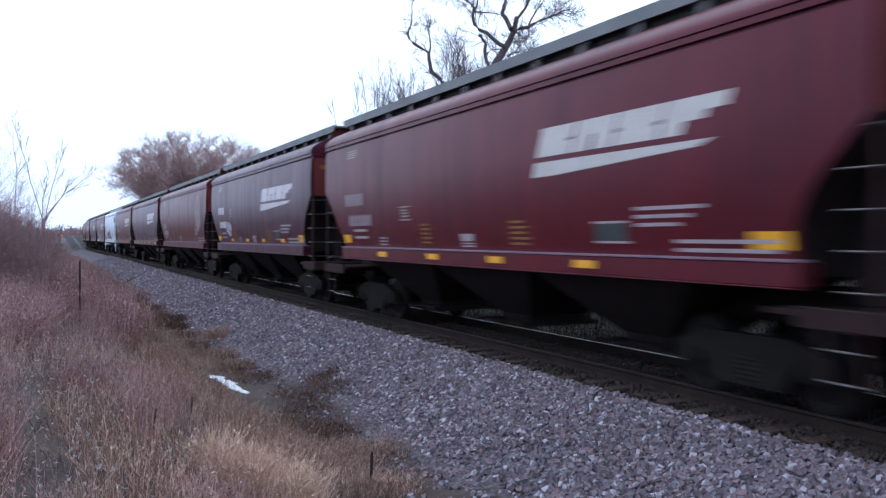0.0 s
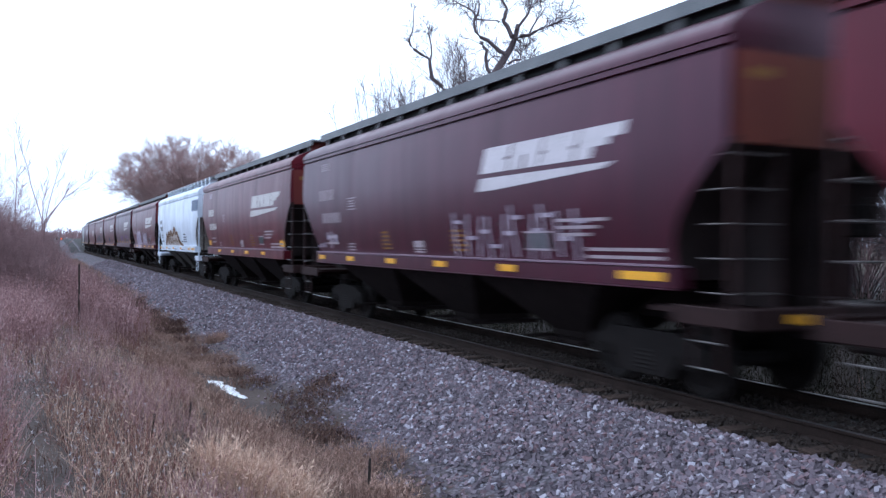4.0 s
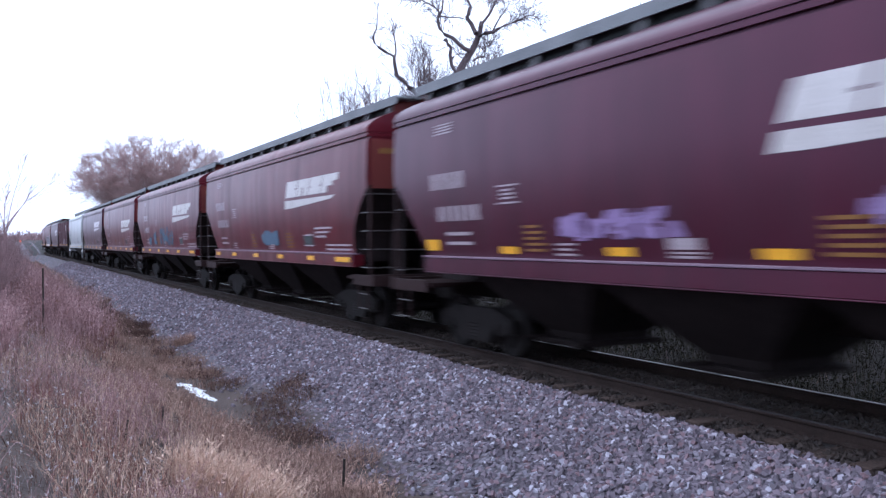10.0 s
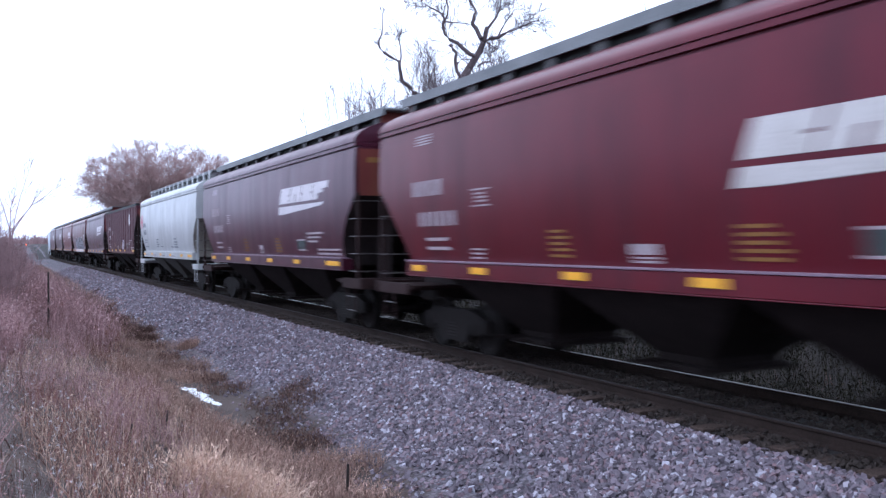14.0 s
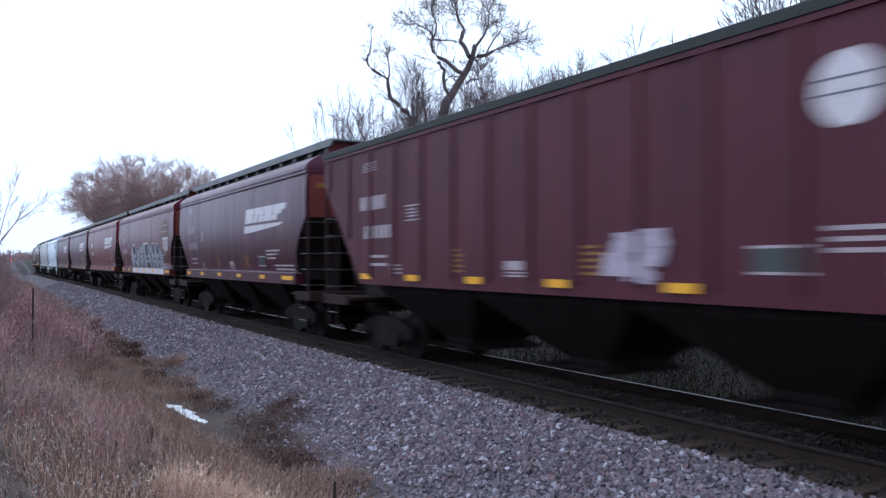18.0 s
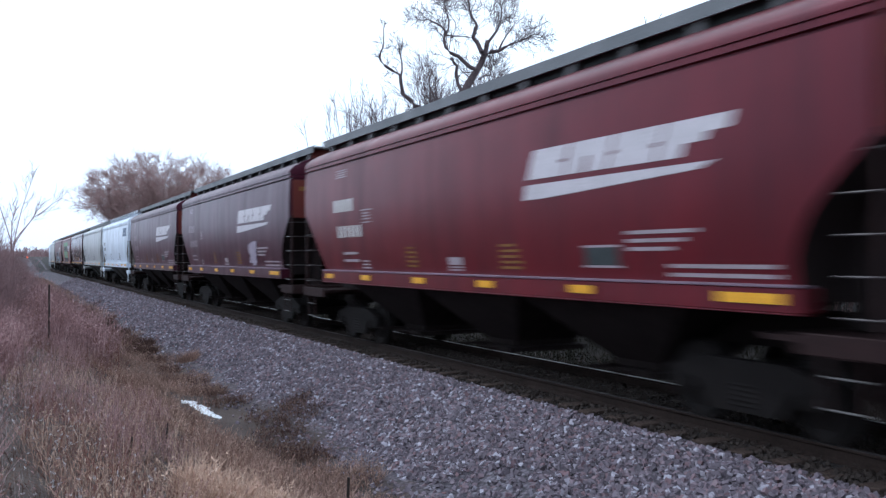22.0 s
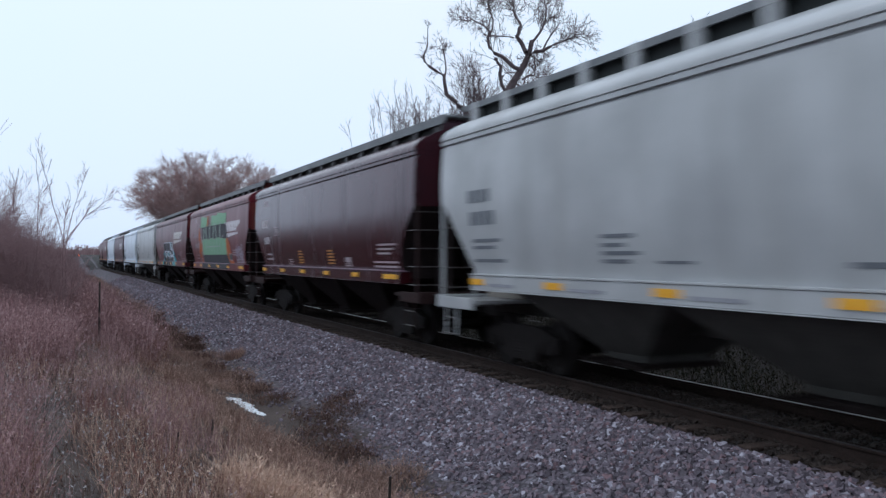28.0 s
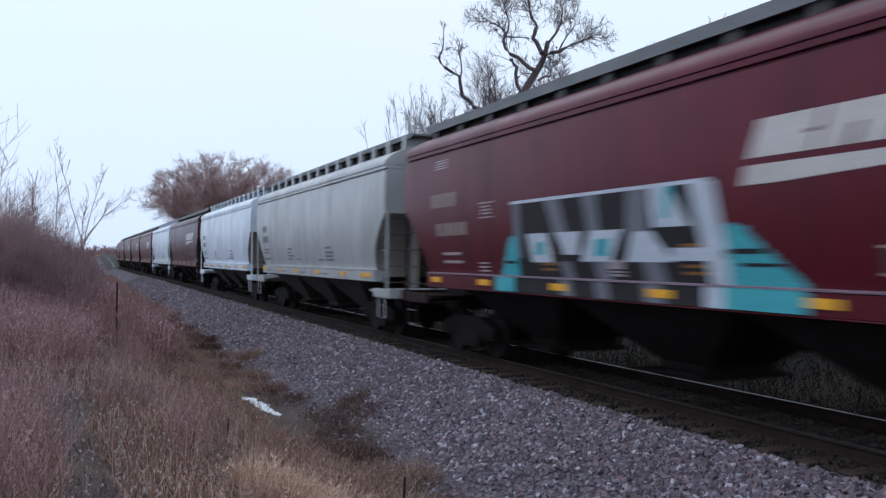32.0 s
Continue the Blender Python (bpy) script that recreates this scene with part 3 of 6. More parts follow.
def car_frame(length, colour, label, flat_roof=False, under=BLACKISH, end_paint=None, bracket_n=13, light_bracket=False):
    """One covered hopper wagon with its running gear; rear end towards +y."""
    hb = length / 2 - 0.68
    he = length / 2 - 0.42
    lk = round(length, 2)
    end_paint = end_paint or colour
    bow = 0.0 if flat_roof else 0.055
    car = tagged(new("hopper_wagon"), label, "wagon", "wagons of the freight train")
    ck = colour.name
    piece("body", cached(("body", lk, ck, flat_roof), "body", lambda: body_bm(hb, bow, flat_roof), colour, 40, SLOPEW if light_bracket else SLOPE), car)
    if flat_roof:
        for i in range(15):
            y = -hb + 0.35 + (2 * hb - 0.7) * i / 14
            low = next(z for z in (SILL1, 1.8, 2.1, 2.4, 2.7, 2.85, 3.0, 3.15, 3.3, 3.45, 3.6, 3.75) if end_y(z, hb, -1, True) + 0.06 < y < end_y(z, hb, 1, True) - 0.06)
            for turn in (0, 180):
                piece("side_rib", cached(("rib", low, ck), "side_rib", lambda: rib_bm(low), colour), car, at=pose(0, y, 0, 0, 0, turn))
    fit = colour if light_bracket else DARKRED
    cut = CUT_RIBBED if flat_roof else CUT
    for sgn in (-1, 1):
        def panel(sgn=sgn):
            bm = bmesh.new()
            a, b = sorted((sgn * hb, sgn * (hb + 0.02)))
            add_box(bm, -1.5, 1.5, a, b, cut, EAVE - 0.16)
            return bm
        ep = piece("end_panel", cached(("panel", lk, sgn, end_paint.name), "end_panel", panel, end_paint), car)
        if end_paint is RUSTEND and sgn < 0:
            def mark():
                return box_bm(-1.32, -0.9, -hb - 0.026, -hb - 0.021, 3.72, 3.83)
            piece("end_marking", cached(("emark", lk), "end_marking", mark, STENCIL), ep, "dull yellow marking")
    for sx in (-1, 1):
        def sill(sx=sx):
            w = SILL_X if bow else 1.6
            a, b = sorted((sx * 1.3, sx * w))
            bm = box_bm(a, b, -hb + 0.86, hb - 1.24, SILL0, SILL1 - 0.01, 0.01)
            return bm
        if flat_roof:
            def eave_strip(sx=sx):
                a, b = sorted((sx * 1.45, sx * 1.645))
                return box_bm(a, b, -hb - 0.01, hb + 0.01, EAVE + 0.035, EAVE + 0.165, 0.01)
            piece("eave_strip", cached(("estrip", lk, sx), "eave_strip", eave_strip, WEBDARK), car, "dark strip along the roof edge")
        else:
            ss = piece("side_sill", cached(("sill", lk, sx, ck, bow), "side_sill", sill, colour), car)

            def ledge(z0, z1, sx=sx):
                w = SILL_X if bow else 1.6
                a, b = sorted((sx * 1.4, sx * (w + 0.014)))
                return box_bm(a, b, -hb + 0.86, hb - 1.24, z0, z1, 0.004)
            # dark wagons get the painted skylight line, pale ones their own colour
            edge_mat = colour if light_bracket or flat_roof else SKYLIT_EDGE
            piece("sill_ledge", cached(("ledge", lk, sx, edge_mat.name, bow), "sill_ledge", lambda: ledge(SILL1 - 0.009, SILL1 + 0.02), edge_mat), ss, "pale upper edge of the sill")
            piece("sill_flange", cached(("flange", lk, sx, ck, bow), "sill_flange", lambda: ledge(SILL0 - 0.014, SILL0 - 0.001), colour), ss)
        if not flat_roof:
            rb = piece("running_board", cached(("board", lk, sx), "running_board", lambda: board_bm(hb, sx), GALV), car, "grey steel grating walkway")
            piece("board_edge", cached(("bedge", lk, sx, light_bracket), "board_edge", lambda: board_edge_bm(hb, sx, 0.63 if light_bracket else 0.56), GALV), rb)
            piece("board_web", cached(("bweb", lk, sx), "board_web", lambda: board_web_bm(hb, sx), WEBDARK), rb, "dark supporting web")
            bmat, bw = (colour, 0.1) if light_bracket else (BRACKET, 0.09)
            me = cached(("bracket", sx, bmat.name), "walkway_bracket", lambda: bracket_bm(sx, bw, light_bracket), bmat)
            for i in range(bracket_n):
                piece("walkway_bracket", me, car, at=(0, -hb + 0.25 + (2 * hb - 0.5) * i / (bracket_n - 1), 0))
    if not flat_roof:
        hl = (2 * hb - 1.2) / 4
        for i in range(4):
            piece("hatch", cached(("hatch", round(hl, 2), ck), "hatch", lambda: hatch_bm(hl - 0.12), colour), car, at=(0, -1.5 * hl + hl * i, 0))
        for sgn in (-1, 1):
            def cross(sgn=sgn):
                a, b = sorted((sgn * (hb - 0.3), sgn * (hb + 0.32)))
                return box_bm(-0.6, 0.6, a, b, EAVE + 0.68, EAVE + 0.715)
            ew = piece("end_walkway", cached(("cross", lk, sgn), "end_walkway", cross, GALV), car, "grey steel grating walkway")

            def support(sgn=sgn):
                bm = bmesh.new()
                a, b = sorted((sgn * (hb - 0.05), sgn * (hb - 0.02)))
                add_box(bm, -0.96, 0.96, a, b, EAVE + 0.4, EAVE + 0.678)
                return bm
            piece("walkway_support", cached(("wsup", lk, sgn, end_paint.name), "walkway_support", support, end_paint), ew)
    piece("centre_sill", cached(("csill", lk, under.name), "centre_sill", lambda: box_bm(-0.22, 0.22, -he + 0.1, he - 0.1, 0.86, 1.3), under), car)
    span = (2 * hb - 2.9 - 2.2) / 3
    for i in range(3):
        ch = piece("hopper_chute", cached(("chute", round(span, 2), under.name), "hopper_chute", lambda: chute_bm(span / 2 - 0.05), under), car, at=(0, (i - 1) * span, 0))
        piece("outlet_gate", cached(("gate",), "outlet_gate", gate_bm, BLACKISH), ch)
    for sgn in (-1, 1):
        piece("end_platform", cached(("plat", lk, sgn, fit.name), "end_platform", lambda: platform_bm(sgn, hb, he), fit), car)
        for sx in (-1, 1):
            piece("side_beam", cached(("sbeam", lk, sgn, sx, ck), "side_beam", lambda: side_beam_bm(sgn, sx, hb, he), fit), car)
        beam = piece("end_beam", cached(("ebeam", lk, sgn, fit.name), "end_beam", lambda: end_beam_bm(sgn, he), fit), car)

        def web(sgn=sgn):
            bm = bmesh.new()
            add_prism(bm, [(end_y(z, hb, sgn, flat_roof) - 0.03 * sgn, z) for z in (1.3, 1.8, 2.2, 2.6, 2.9)][::-1] + [(end_y(1.3, hb, sgn, flat_roof), 1.18), (sgn * (hb - 0.18), 1.18), (sgn * (hb - 0.12), 2.9)], -0.02, 0.02)
            return bm
        for x in (-0.65, 0.0, 0.65):
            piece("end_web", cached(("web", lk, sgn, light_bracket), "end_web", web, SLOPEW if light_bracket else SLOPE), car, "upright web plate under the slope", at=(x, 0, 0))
        def tag(sgn=sgn):
            a, b = sorted((sgn * (he + 0.004), sgn * (he + 0.01)))
            return box_bm(-0.95, -0.55, a, b, 1.04, 1.14)
        piece("reflector", cached(("etag", lk, sgn), "reflector", tag, YELLOW), beam, "yellow reflective strip")
        piece("coupler", cached(("coup", lk, sgn), "coupler", lambda: coupler_bm(sgn, he, length / 2), STEEL), car)
        for sx in (-1, 1):
            lad = piece("end_ladder", cached(("lad", lk, sgn, sx, fit.name, cut), "end_ladder", lambda: ladder_bm(sx, 1.1, cut + 0.06, sgn * (hb + 0.03)), fit), car)
            me = cached(("rung", lk, sgn, sx), "rung", lambda: rung_bm(sx, sgn, sgn * (hb + 0.03), 0.42 if sgn < 0 else 0.3), RUNG)
            for k in range(5):
                piece("rung", me, lad, "worn bright rung", at=(0, 0, 1.36 + 0.38 * k))
        for sx in (-1, 1):
            st = piece("stirrup_step", cached(("step", lk, sgn, sx, fit.name), "stirrup_step", lambda: step_bm(sgn, sx, hb), fit), car)
            for z in (0.0, 0.3):
                piece("tread", cached(("tread", lk, sgn, sx), "tread", lambda: tread_bm(sgn, sx, hb), STEPS), st, "bright grey tread", at=(0, 0, z))
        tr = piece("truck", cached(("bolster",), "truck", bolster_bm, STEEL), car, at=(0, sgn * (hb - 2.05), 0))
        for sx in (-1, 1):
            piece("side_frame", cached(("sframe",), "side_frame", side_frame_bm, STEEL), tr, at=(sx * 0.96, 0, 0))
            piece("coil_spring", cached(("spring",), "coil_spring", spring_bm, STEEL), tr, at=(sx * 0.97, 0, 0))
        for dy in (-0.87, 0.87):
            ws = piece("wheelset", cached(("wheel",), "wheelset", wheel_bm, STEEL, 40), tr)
            ws.matrix_parent_inverse = Matrix.Translation((0, dy, 0.457))
            WHEELS.append(ws)
    piece("brake_wheel", cached(("bw", lk), "brake_wheel", lambda: brake_wheel_bm(he), STEEL), car)
    return car, hb


WHEELS = []


def reflectors(car, hb, us=(1.75, 3.95, 6.52, 8.95, 11.45), style="sill", flat=False):
    """Yellow strips. sill: on the sill, a wide one in front; high: above the sill, with blocks at both ends; blocks: sill strips and blocks."""
    bow = 0.0 if flat else 0.055
    x = -((SILL_X if bow else 1.61) + 0.006)
    zz = (1.575, 1.685) if flat else (SILL0 + 0.085, SILL0 + 0.19)
    tag = "yellow reflective strip"
    front = 2 * hb

    def strip(half=0.24):
        return box_bm(x - 0.014, x + 0.002, -half, half, *zz)

    def high():
        return marks_bm([slab(0, 0.48, 1.71, 1.82, 0.24, 0, bow)])

    def block():
        return marks_bm([slab(0, 0.5, 1.74, 1.93, 0.0, 0, bow)])
    for u in us if style == "sill" else us[1:]:
        if style == "high":
            piece("reflector", cached(("high", bow), "reflector", high, YELLOW), car, tag, at=(0, hb - u, 0))
        else:
            piece("reflector", cached(("refl", bow), "reflector", strip, YELLOW), car, tag, at=(0, hb - u, 0))
    if style == "sill":
        piece("reflector", cached(("wide", bow), "reflector", lambda: strip(0.42), YELLOW), car, tag, at=(0, hb - (front - 1.45), 0))
    else:
        for u in (1.2, front - 1.52):
            piece("reflector", cached(("block", bow), "reflector", block, YELLOW), car, "yellow reflective block", at=(0, hb - u, 0))


def decal(car, name, mat, slabs, label=""):
    if name in ("data_lines", "letter_bars", "number_bars", "class_bars", "sill_smears", "emblem_lines"):
        for s in slabs:
            part(name[:-1], marks_bm([s]), mat, car, label.replace("lines", "line").replace("bars", "bar"))
        return None
    ob = part(name, marks_bm(slabs), mat, car, label)
    if name.startswith("graffiti"):
        tagged(ob, label, kind="stuff")
    return ob


def spray_letter(car, hb, u0, u1, zt, lean, style):
    """One sprayed letter-like block: a grey body with pale faces, dark hollows and a white upper edge."""
    w, z0 = u1 - u0, SILL1 + 0.022
    h = zt - z0
    r = min(0.5 * w, 0.4 * h)

    def at(f0, f1, g0, g1, lift, k=lean):
        return slab(u0 + w * f0 + lean * h * g0, u0 + w * f1 + lean * h * g0, z0 + h * g0, z0 + h * g1, hb, k, lift=lift)
    body = [at(0.0, 0.94, 0.0, 0.55 if style == "round" else 1.0, 0.012)]
    if style == "round":
        body += [disc(u0 + 0.5 * w + lean * h * 0.6, zt - r, r, hb, lift=0.0125, squash=0.47 * w / r), at(0.02, 0.92, 0.5, 0.72, 0.0128)]
        face = [at(0.04, 0.3, 0.05, 0.85, 0.016), at(0.36, 0.72, 0.42, 0.55, 0.017), at(0.45, 0.8, 0.12, 0.3, 0.017)]
        dark = [at(0.34, 0.68, 0.6, 0.86, 0.019), at(0.36, 0.58, 0.02, 0.22, 0.019), at(0.62, 0.9, 0.3, 0.4, 0.02)]
        edge = [at(0.25, 0.75, 0.95, 1.0, 0.021)]
    elif style == "square":
        face = [at(0.02, 0.3, 0.62, 0.94, 0.016), at(0.08, 0.34, 0.04, 0.55, 0.016), at(0.55, 0.95, 0.42, 0.5, 0.017), at(0.5, 0.95, 0.22, 0.28, 0.017)]
        dark = [at(0.34, 0.62, 0.62, 0.94, 0.019), at(0.4, 0.96, 0.0, 0.2, 0.019), at(0.4, 0.6, 0.3, 0.58, 0.019)]
        edge = [at(0.02, 0.96, 0.95, 1.0, 0.021)]
    else:
        face = [at(0.05, 0.42, 0.1, 0.5, 0.016), at(0.3, 0.7, 0.62, 0.95, 0.016)]
        dark = [at(0.5, 0.78, 0.04, 0.24, 0.019), at(0.46, 0.62, 0.45, 0.62, 0.019)]
        edge = [at(0.05, 0.5, 0.5, 0.54, 0.021)]
    body = tagged(part("spray_letter", marks_bm(body), MIDGREY, car), "mid-grey spray-painted letter shape")
    for name, mat, marks, label in (("letter_face", SILVER, face, "silver spray faces"), ("letter_hollow", SOOT, dark, "dark spray hollows"), ("letter_edge", PALE, edge, "white spray edge")):
        for m in marks:
            part(name, marks_bm([m]), mat, body, label)


def lettering(car, hb, mat=PALE, dim=DIMWHITE, number_len=1.48, bow=0.055, stencils=True, sten=STENCIL, letter_len=1.22, ul=1.55, z1=2.95, z2=2.38, seed=1, up=3.75, zp=0.0, placard=True, spots=(3.6, 5.86, 7.58, 9.3), tail=4.3):
    """Bars where the marks and numbers stand, and the small data panels."""
    r = random.Random(seed)
    s = []
    u = ul
    w = letter_len / 4
    for i in range(4):
        s.append(slab(u + w * i, u + w * i + w - 0.06, z1, z1 + 0.27, hb, 0, bow))
    decal(car, "letter_bars", mat, s, "pale bars of lettering")
    s = []
    n = 6
    w = number_len / n
    for i in range(n):
        s.append(slab(u + 0.2 + w * i, u + 0.2 + w * i + w - r.uniform(0.05, 0.08), z2, z2 + 0.25, hb, 0, bow))
    decal(car, "number_bars", mat, s, "pale bars of numbering")
    s = []
    for z, a, b in ((2.0, ul + 0.45, ul + 1.28), (1.84, ul + 0.45, ul + 1.33)):
        s.append(slab(a, b, z, z + 0.055, hb, 0, bow))
    decal(car, "data_lines", dim, s, "worn white data lines")
    decal(car, "class_bars", dim, [slab(ul + 0.15, ul + 0.75, z, z + 0.024, hb, 0, bow) for z in (3.72, 3.77, 3.82, 3.87)], "worn white class bars")
    for a, b, z, h in ((0.0, 0.57, 2.66, 0.025), (0.0, 0.57, 2.92, 0.025), (0.1, 0.47, 2.73, 0.03), (0.1, 0.47, 2.79, 0.03), (0.1, 0.4, 2.85, 0.03)):
        decal(car, "data_lines", dim, [slab(up + a, up + b, z + zp, z + zp + h, hb, 0, bow)], "worn white data lines")
    a = spots[0]
    decal(car, "data_lines", dim, [slab(a, a + r.uniform(0.38, 0.46), z, z + 0.03, hb, 0, bow) for z in (1.7, 1.77, 1.84)], "worn white data lines")
    a = spots[2]
    decal(car, "data_panel", dim, [slab(a, a + 0.48, 1.8, 1.93, hb, 0, bow)], "pale data panel")
    decal(car, "data_lines", dim, [slab(a + 0.02, a + 0.5, 1.7, 1.73, hb, 0, bow), slab(a + 0.02, a + 0.52, 1.75, 1.775, hb, 0, bow)], "worn white data lines")
    u = 2 * hb - tail
    if placard:
        board = part("placard", marks_bm([slab(u + 0.03, u + 0.7, 1.82, 2.05, hb, 0, bow)]), PLACARD, car, "dark green placard")
        for z in (1.79, 2.05):
            part("placard_edge", marks_bm([slab(u, u + 0.74, z, z + 0.03, hb, 0, bow)]), dim, board, "pale placard edge")
    decal(car, "data_lines", dim, [slab(u + 0.9, u + 1.7 + 0.2 * k, 2.0 + 0.1 * k, 2.045 + 0.1 * k, hb, 0, bow) for k in range(3)], "worn white data lines")
    decal(car, "data_lines", dim, [slab(2 * hb - 2.7, 2 * hb - 1.15, z, z + 0.045, hb, 0, bow) for z in (1.7, 1.8)], "worn white data lines")
    if stencils:
        for a, w in ((spots[1], 0.46), (spots[3], 0.58)):
            decal(car, "warning_stencil", sten, [slab(a, a + w * f, 1.75 + 0.085 * i, 1.79 + 0.085 * i, hb, 0, bow) for i, f in enumerate((1.05, 1.1, 0.92, 1.0, 0.8))], "faded yellow stencil bars")


def emblem(car, hb, mat=CREAM, u0=9.4, k=0.95, z0=2.75):
    """The owner's mark: four leaning blocks, each with a slit, over a tapering bar."""
    w, lean = 0.96 * k, 0.42
    zb, zt = z0 + 0.3 * k, z0 + 0.73 * k
    h = zt - zb
    shapes = (((0.0, 0.44, 0.0, 0.95), (0.44, 0.54, 0.0, 0.8), (0.54, 1.0, 0.0, 0.93)),
              ((0.0, 0.5, 0.0, 0.42), (0.0, 0.5, 0.52, 0.95), (0.5, 1.0, 0.0, 0.95)),
              ((0.0, 0.4, 0.0, 0.95), (0.4, 0.52, 0.1, 0.85), (0.52, 1.0, 0.0, 0.96)),
              ((0.0, 0.36, 0.0, 0.42), (0.36, 0.6, 0.0, 0.78), (0.6, 1.0, 0.0, 1.1)))
    for i, rows in enumerate(shapes):
        a = u0 + 0.12 + i * w
        s = [slab(a + g0 * w + lean * h * f0, a + g1 * w + lean * h * f0, zb + h * f0, zb + h * f1, hb, lean, n=1) for f0, f1, g0, g1 in rows]
        part("emblem_block", marks_bm(s), mat, car, "cream leaning block of the emblem")
    bar = [slab(u0, u0 + 0.5, z0, z0 + 0.14 * k, hb, 0, u2=u0 + 0.05, u3=u0 + 3.7 * k),
           slab(u0 + 0.05, u0 + 3.7 * k, z0 + 0.14 * k, z0 + 0.22 * k, hb, 0, u2=u0 + 0.08, u3=u0 + 3.95 * k)]
    part("emblem_bar", marks_bm(bar), mat, car, "cream tapering bar under the emblem")


def round_emblem(car, hb, u, z, r, bow=0.055, mat=CREAM, ring=True):
    decal(car, "emblem", mat, [disc(u, z, r, hb, bow=bow)], "worn cream round emblem")
    if not ring:
        for k in (-0.05, 0.09):
            decal(car, "emblem_line", DARKMARK, [slab(u - r * 0.9, u + r * 0.9, z + k, z + k + 0.02, hb, bow=bow, lift=0.009, n=1)], "thin dark line")
    if ring:
        decal(car, "emblem_field", TANMARK, [disc(u, z, r * 0.86, hb, bow=bow, lift=0.009)], "faded tan field of the emblem")
        decal(car, "emblem_cross", mat, [slab(u - 0.09, u + 0.09, z - r * 0.8, z + r * 0.8, hb, bow=bow, lift=0.012), slab(u - r * 0.8, u + r * 0.8, z - 0.08, z + 0.08, hb, bow=bow, lift=0.015)], "worn cream cross")


def spray(name, c1, c2):
    return rough_mat(name, c1, c2, 4.0, 0.6, 0, 0.1, gloss=0.2)


LILAC = spray("pale_lilac_spray", (0.26, 0.21, 0.28), (0.48, 0.41, 0.48))
VIOLET = spray("violet_spray", (0.2, 0.13, 0.28), (0.32, 0.22, 0.4))
SKYBLUE = spray("sky_blue_spray", (0.06, 0.095, 0.14), (0.11, 0.17, 0.24))
PINK = spray("pink_spray", (0.5, 0.1, 0.16), (0.7, 0.25, 0.3))
SILVER = spray("silver_spray", (0.26, 0.26, 0.3), (0.4, 0.4, 0.45))
INK = spray("black_spray", (0.012, 0.011, 0.013), (0.03, 0.027, 0.03))
MINT = spray("mint_green_spray", (0.17, 0.34, 0.21), (0.25, 0.43, 0.28))
ORANGE = spray("orange_spray", (0.34, 0.085, 0.025), (0.45, 0.13, 0.045))
TEAL = spray("teal_spray", (0.05, 0.3, 0.36), (0.1, 0.42, 0.48))
BRONZE = spray("brown_spray", (0.11, 0.05, 0.025), (0.22, 0.12, 0.06))
SOOT = spray("dark_grey_spray", (0.028, 0.026, 0.034), (0.06, 0.058, 0.07))
MIDGREY = spray("mid_grey_spray", (0.13, 0.13, 0.155), (0.2, 0.2, 0.23))
BLUEGREY = spray("blue_grey_marking", (0.12, 0.15, 0.22), (0.2, 0.24, 0.32))
PALEMINT = spray("pale_mint_spray", (0.24, 0.32, 0.27), (0.36, 0.43, 0.39))
SMEAR = spray("grey_smear", (0.2, 0.2, 0.23), (0.34, 0.34, 0.37))
SPRAYWHITE = spray("bluish_white_spray", (0.42, 0.45, 0.52), (0.6, 0.64, 0.72))
PUTTY = spray("pinkish_grey_spray", (0.46, 0.4, 0.38), (0.62, 0.55, 0.52))


def skyline(u0, u1, heights, hb, n=36, lift=0.008, z0=None, jag=0.06, seed=1):
    """A filled area under a ragged line of heights."""
    r = random.Random(seed)
    z0 = SILL1 + 0.02 if z0 is None else z0
    out = []
    w = (u1 - u0) / n
    for i in range(n):
        f = (i + 0.5) / n * (len(heights) - 1)
        k = min(int(f), len(heights) - 2)
        z = heights[k] + (heights[k + 1] - heights[k]) * (f - k) + r.uniform(-jag, jag)
        out.append(slab(u0 + w * i, u0 + w * (i + 1), z0, max(z, z0 + 0.05), hb, lift=lift, n=4))
    return out


def crest(u0, u1, heights, hb, n=36, width=0.09, lift=0.02, seed=2):
    """A sprayed line along the same heights."""
    r = random.Random(seed)
    out = []
    w = (u1 - u0) / n
    def z_at(f):
        f *= len(heights) - 1
        k = min(int(f), len(heights) - 2)
        return heights[k] + (heights[k + 1] - heights[k]) * (f - k)
    for i in range(n):
        a, b = z_at(i / n), z_at((i + 1) / n)
        lo, hi = min(a, b) - width * 0.5, max(a, b) + width * r.uniform(0.4, 0.8)
        out.append(slab(u0 + w * i - 0.02, u0 + w * (i + 1) + 0.02, max(lo, SILL1 + 0.02), max(hi, SILL1 + 0.05), hb, lift=lift + 0.0004 * i, n=2))
    return out


def cloud(seed, u0, u1, z0, z1, hb, n=14, lift=0.006, size=(0.18, 0.4)):
    """Overlapping sprayed patches that fill an area with a ragged outline."""
    r = random.Random(seed)
    out = []
    for i in range(n):
        a = r.uniform(u0, u1)
        w, h = r.uniform(*size), r.uniform(*size) * 0.9
        z = r.uniform(z0 + h * 0.5, max(z0 + h * 0.5 + 0.01, z1 - h * 0.6))
        zb, zt = max(z - h / 2, SILL1 + 0.02), z + h / 2
        k = r.uniform(-0.3, 0.5)
        out.append(slab(a - w / 2, a + w / 2, zb, zt, hb, k, lift=lift + 0.0006 * i, u2=a - w * r.uniform(0.1, 0.6), u3=a + w * r.uniform(0.1, 0.6)))
    return out


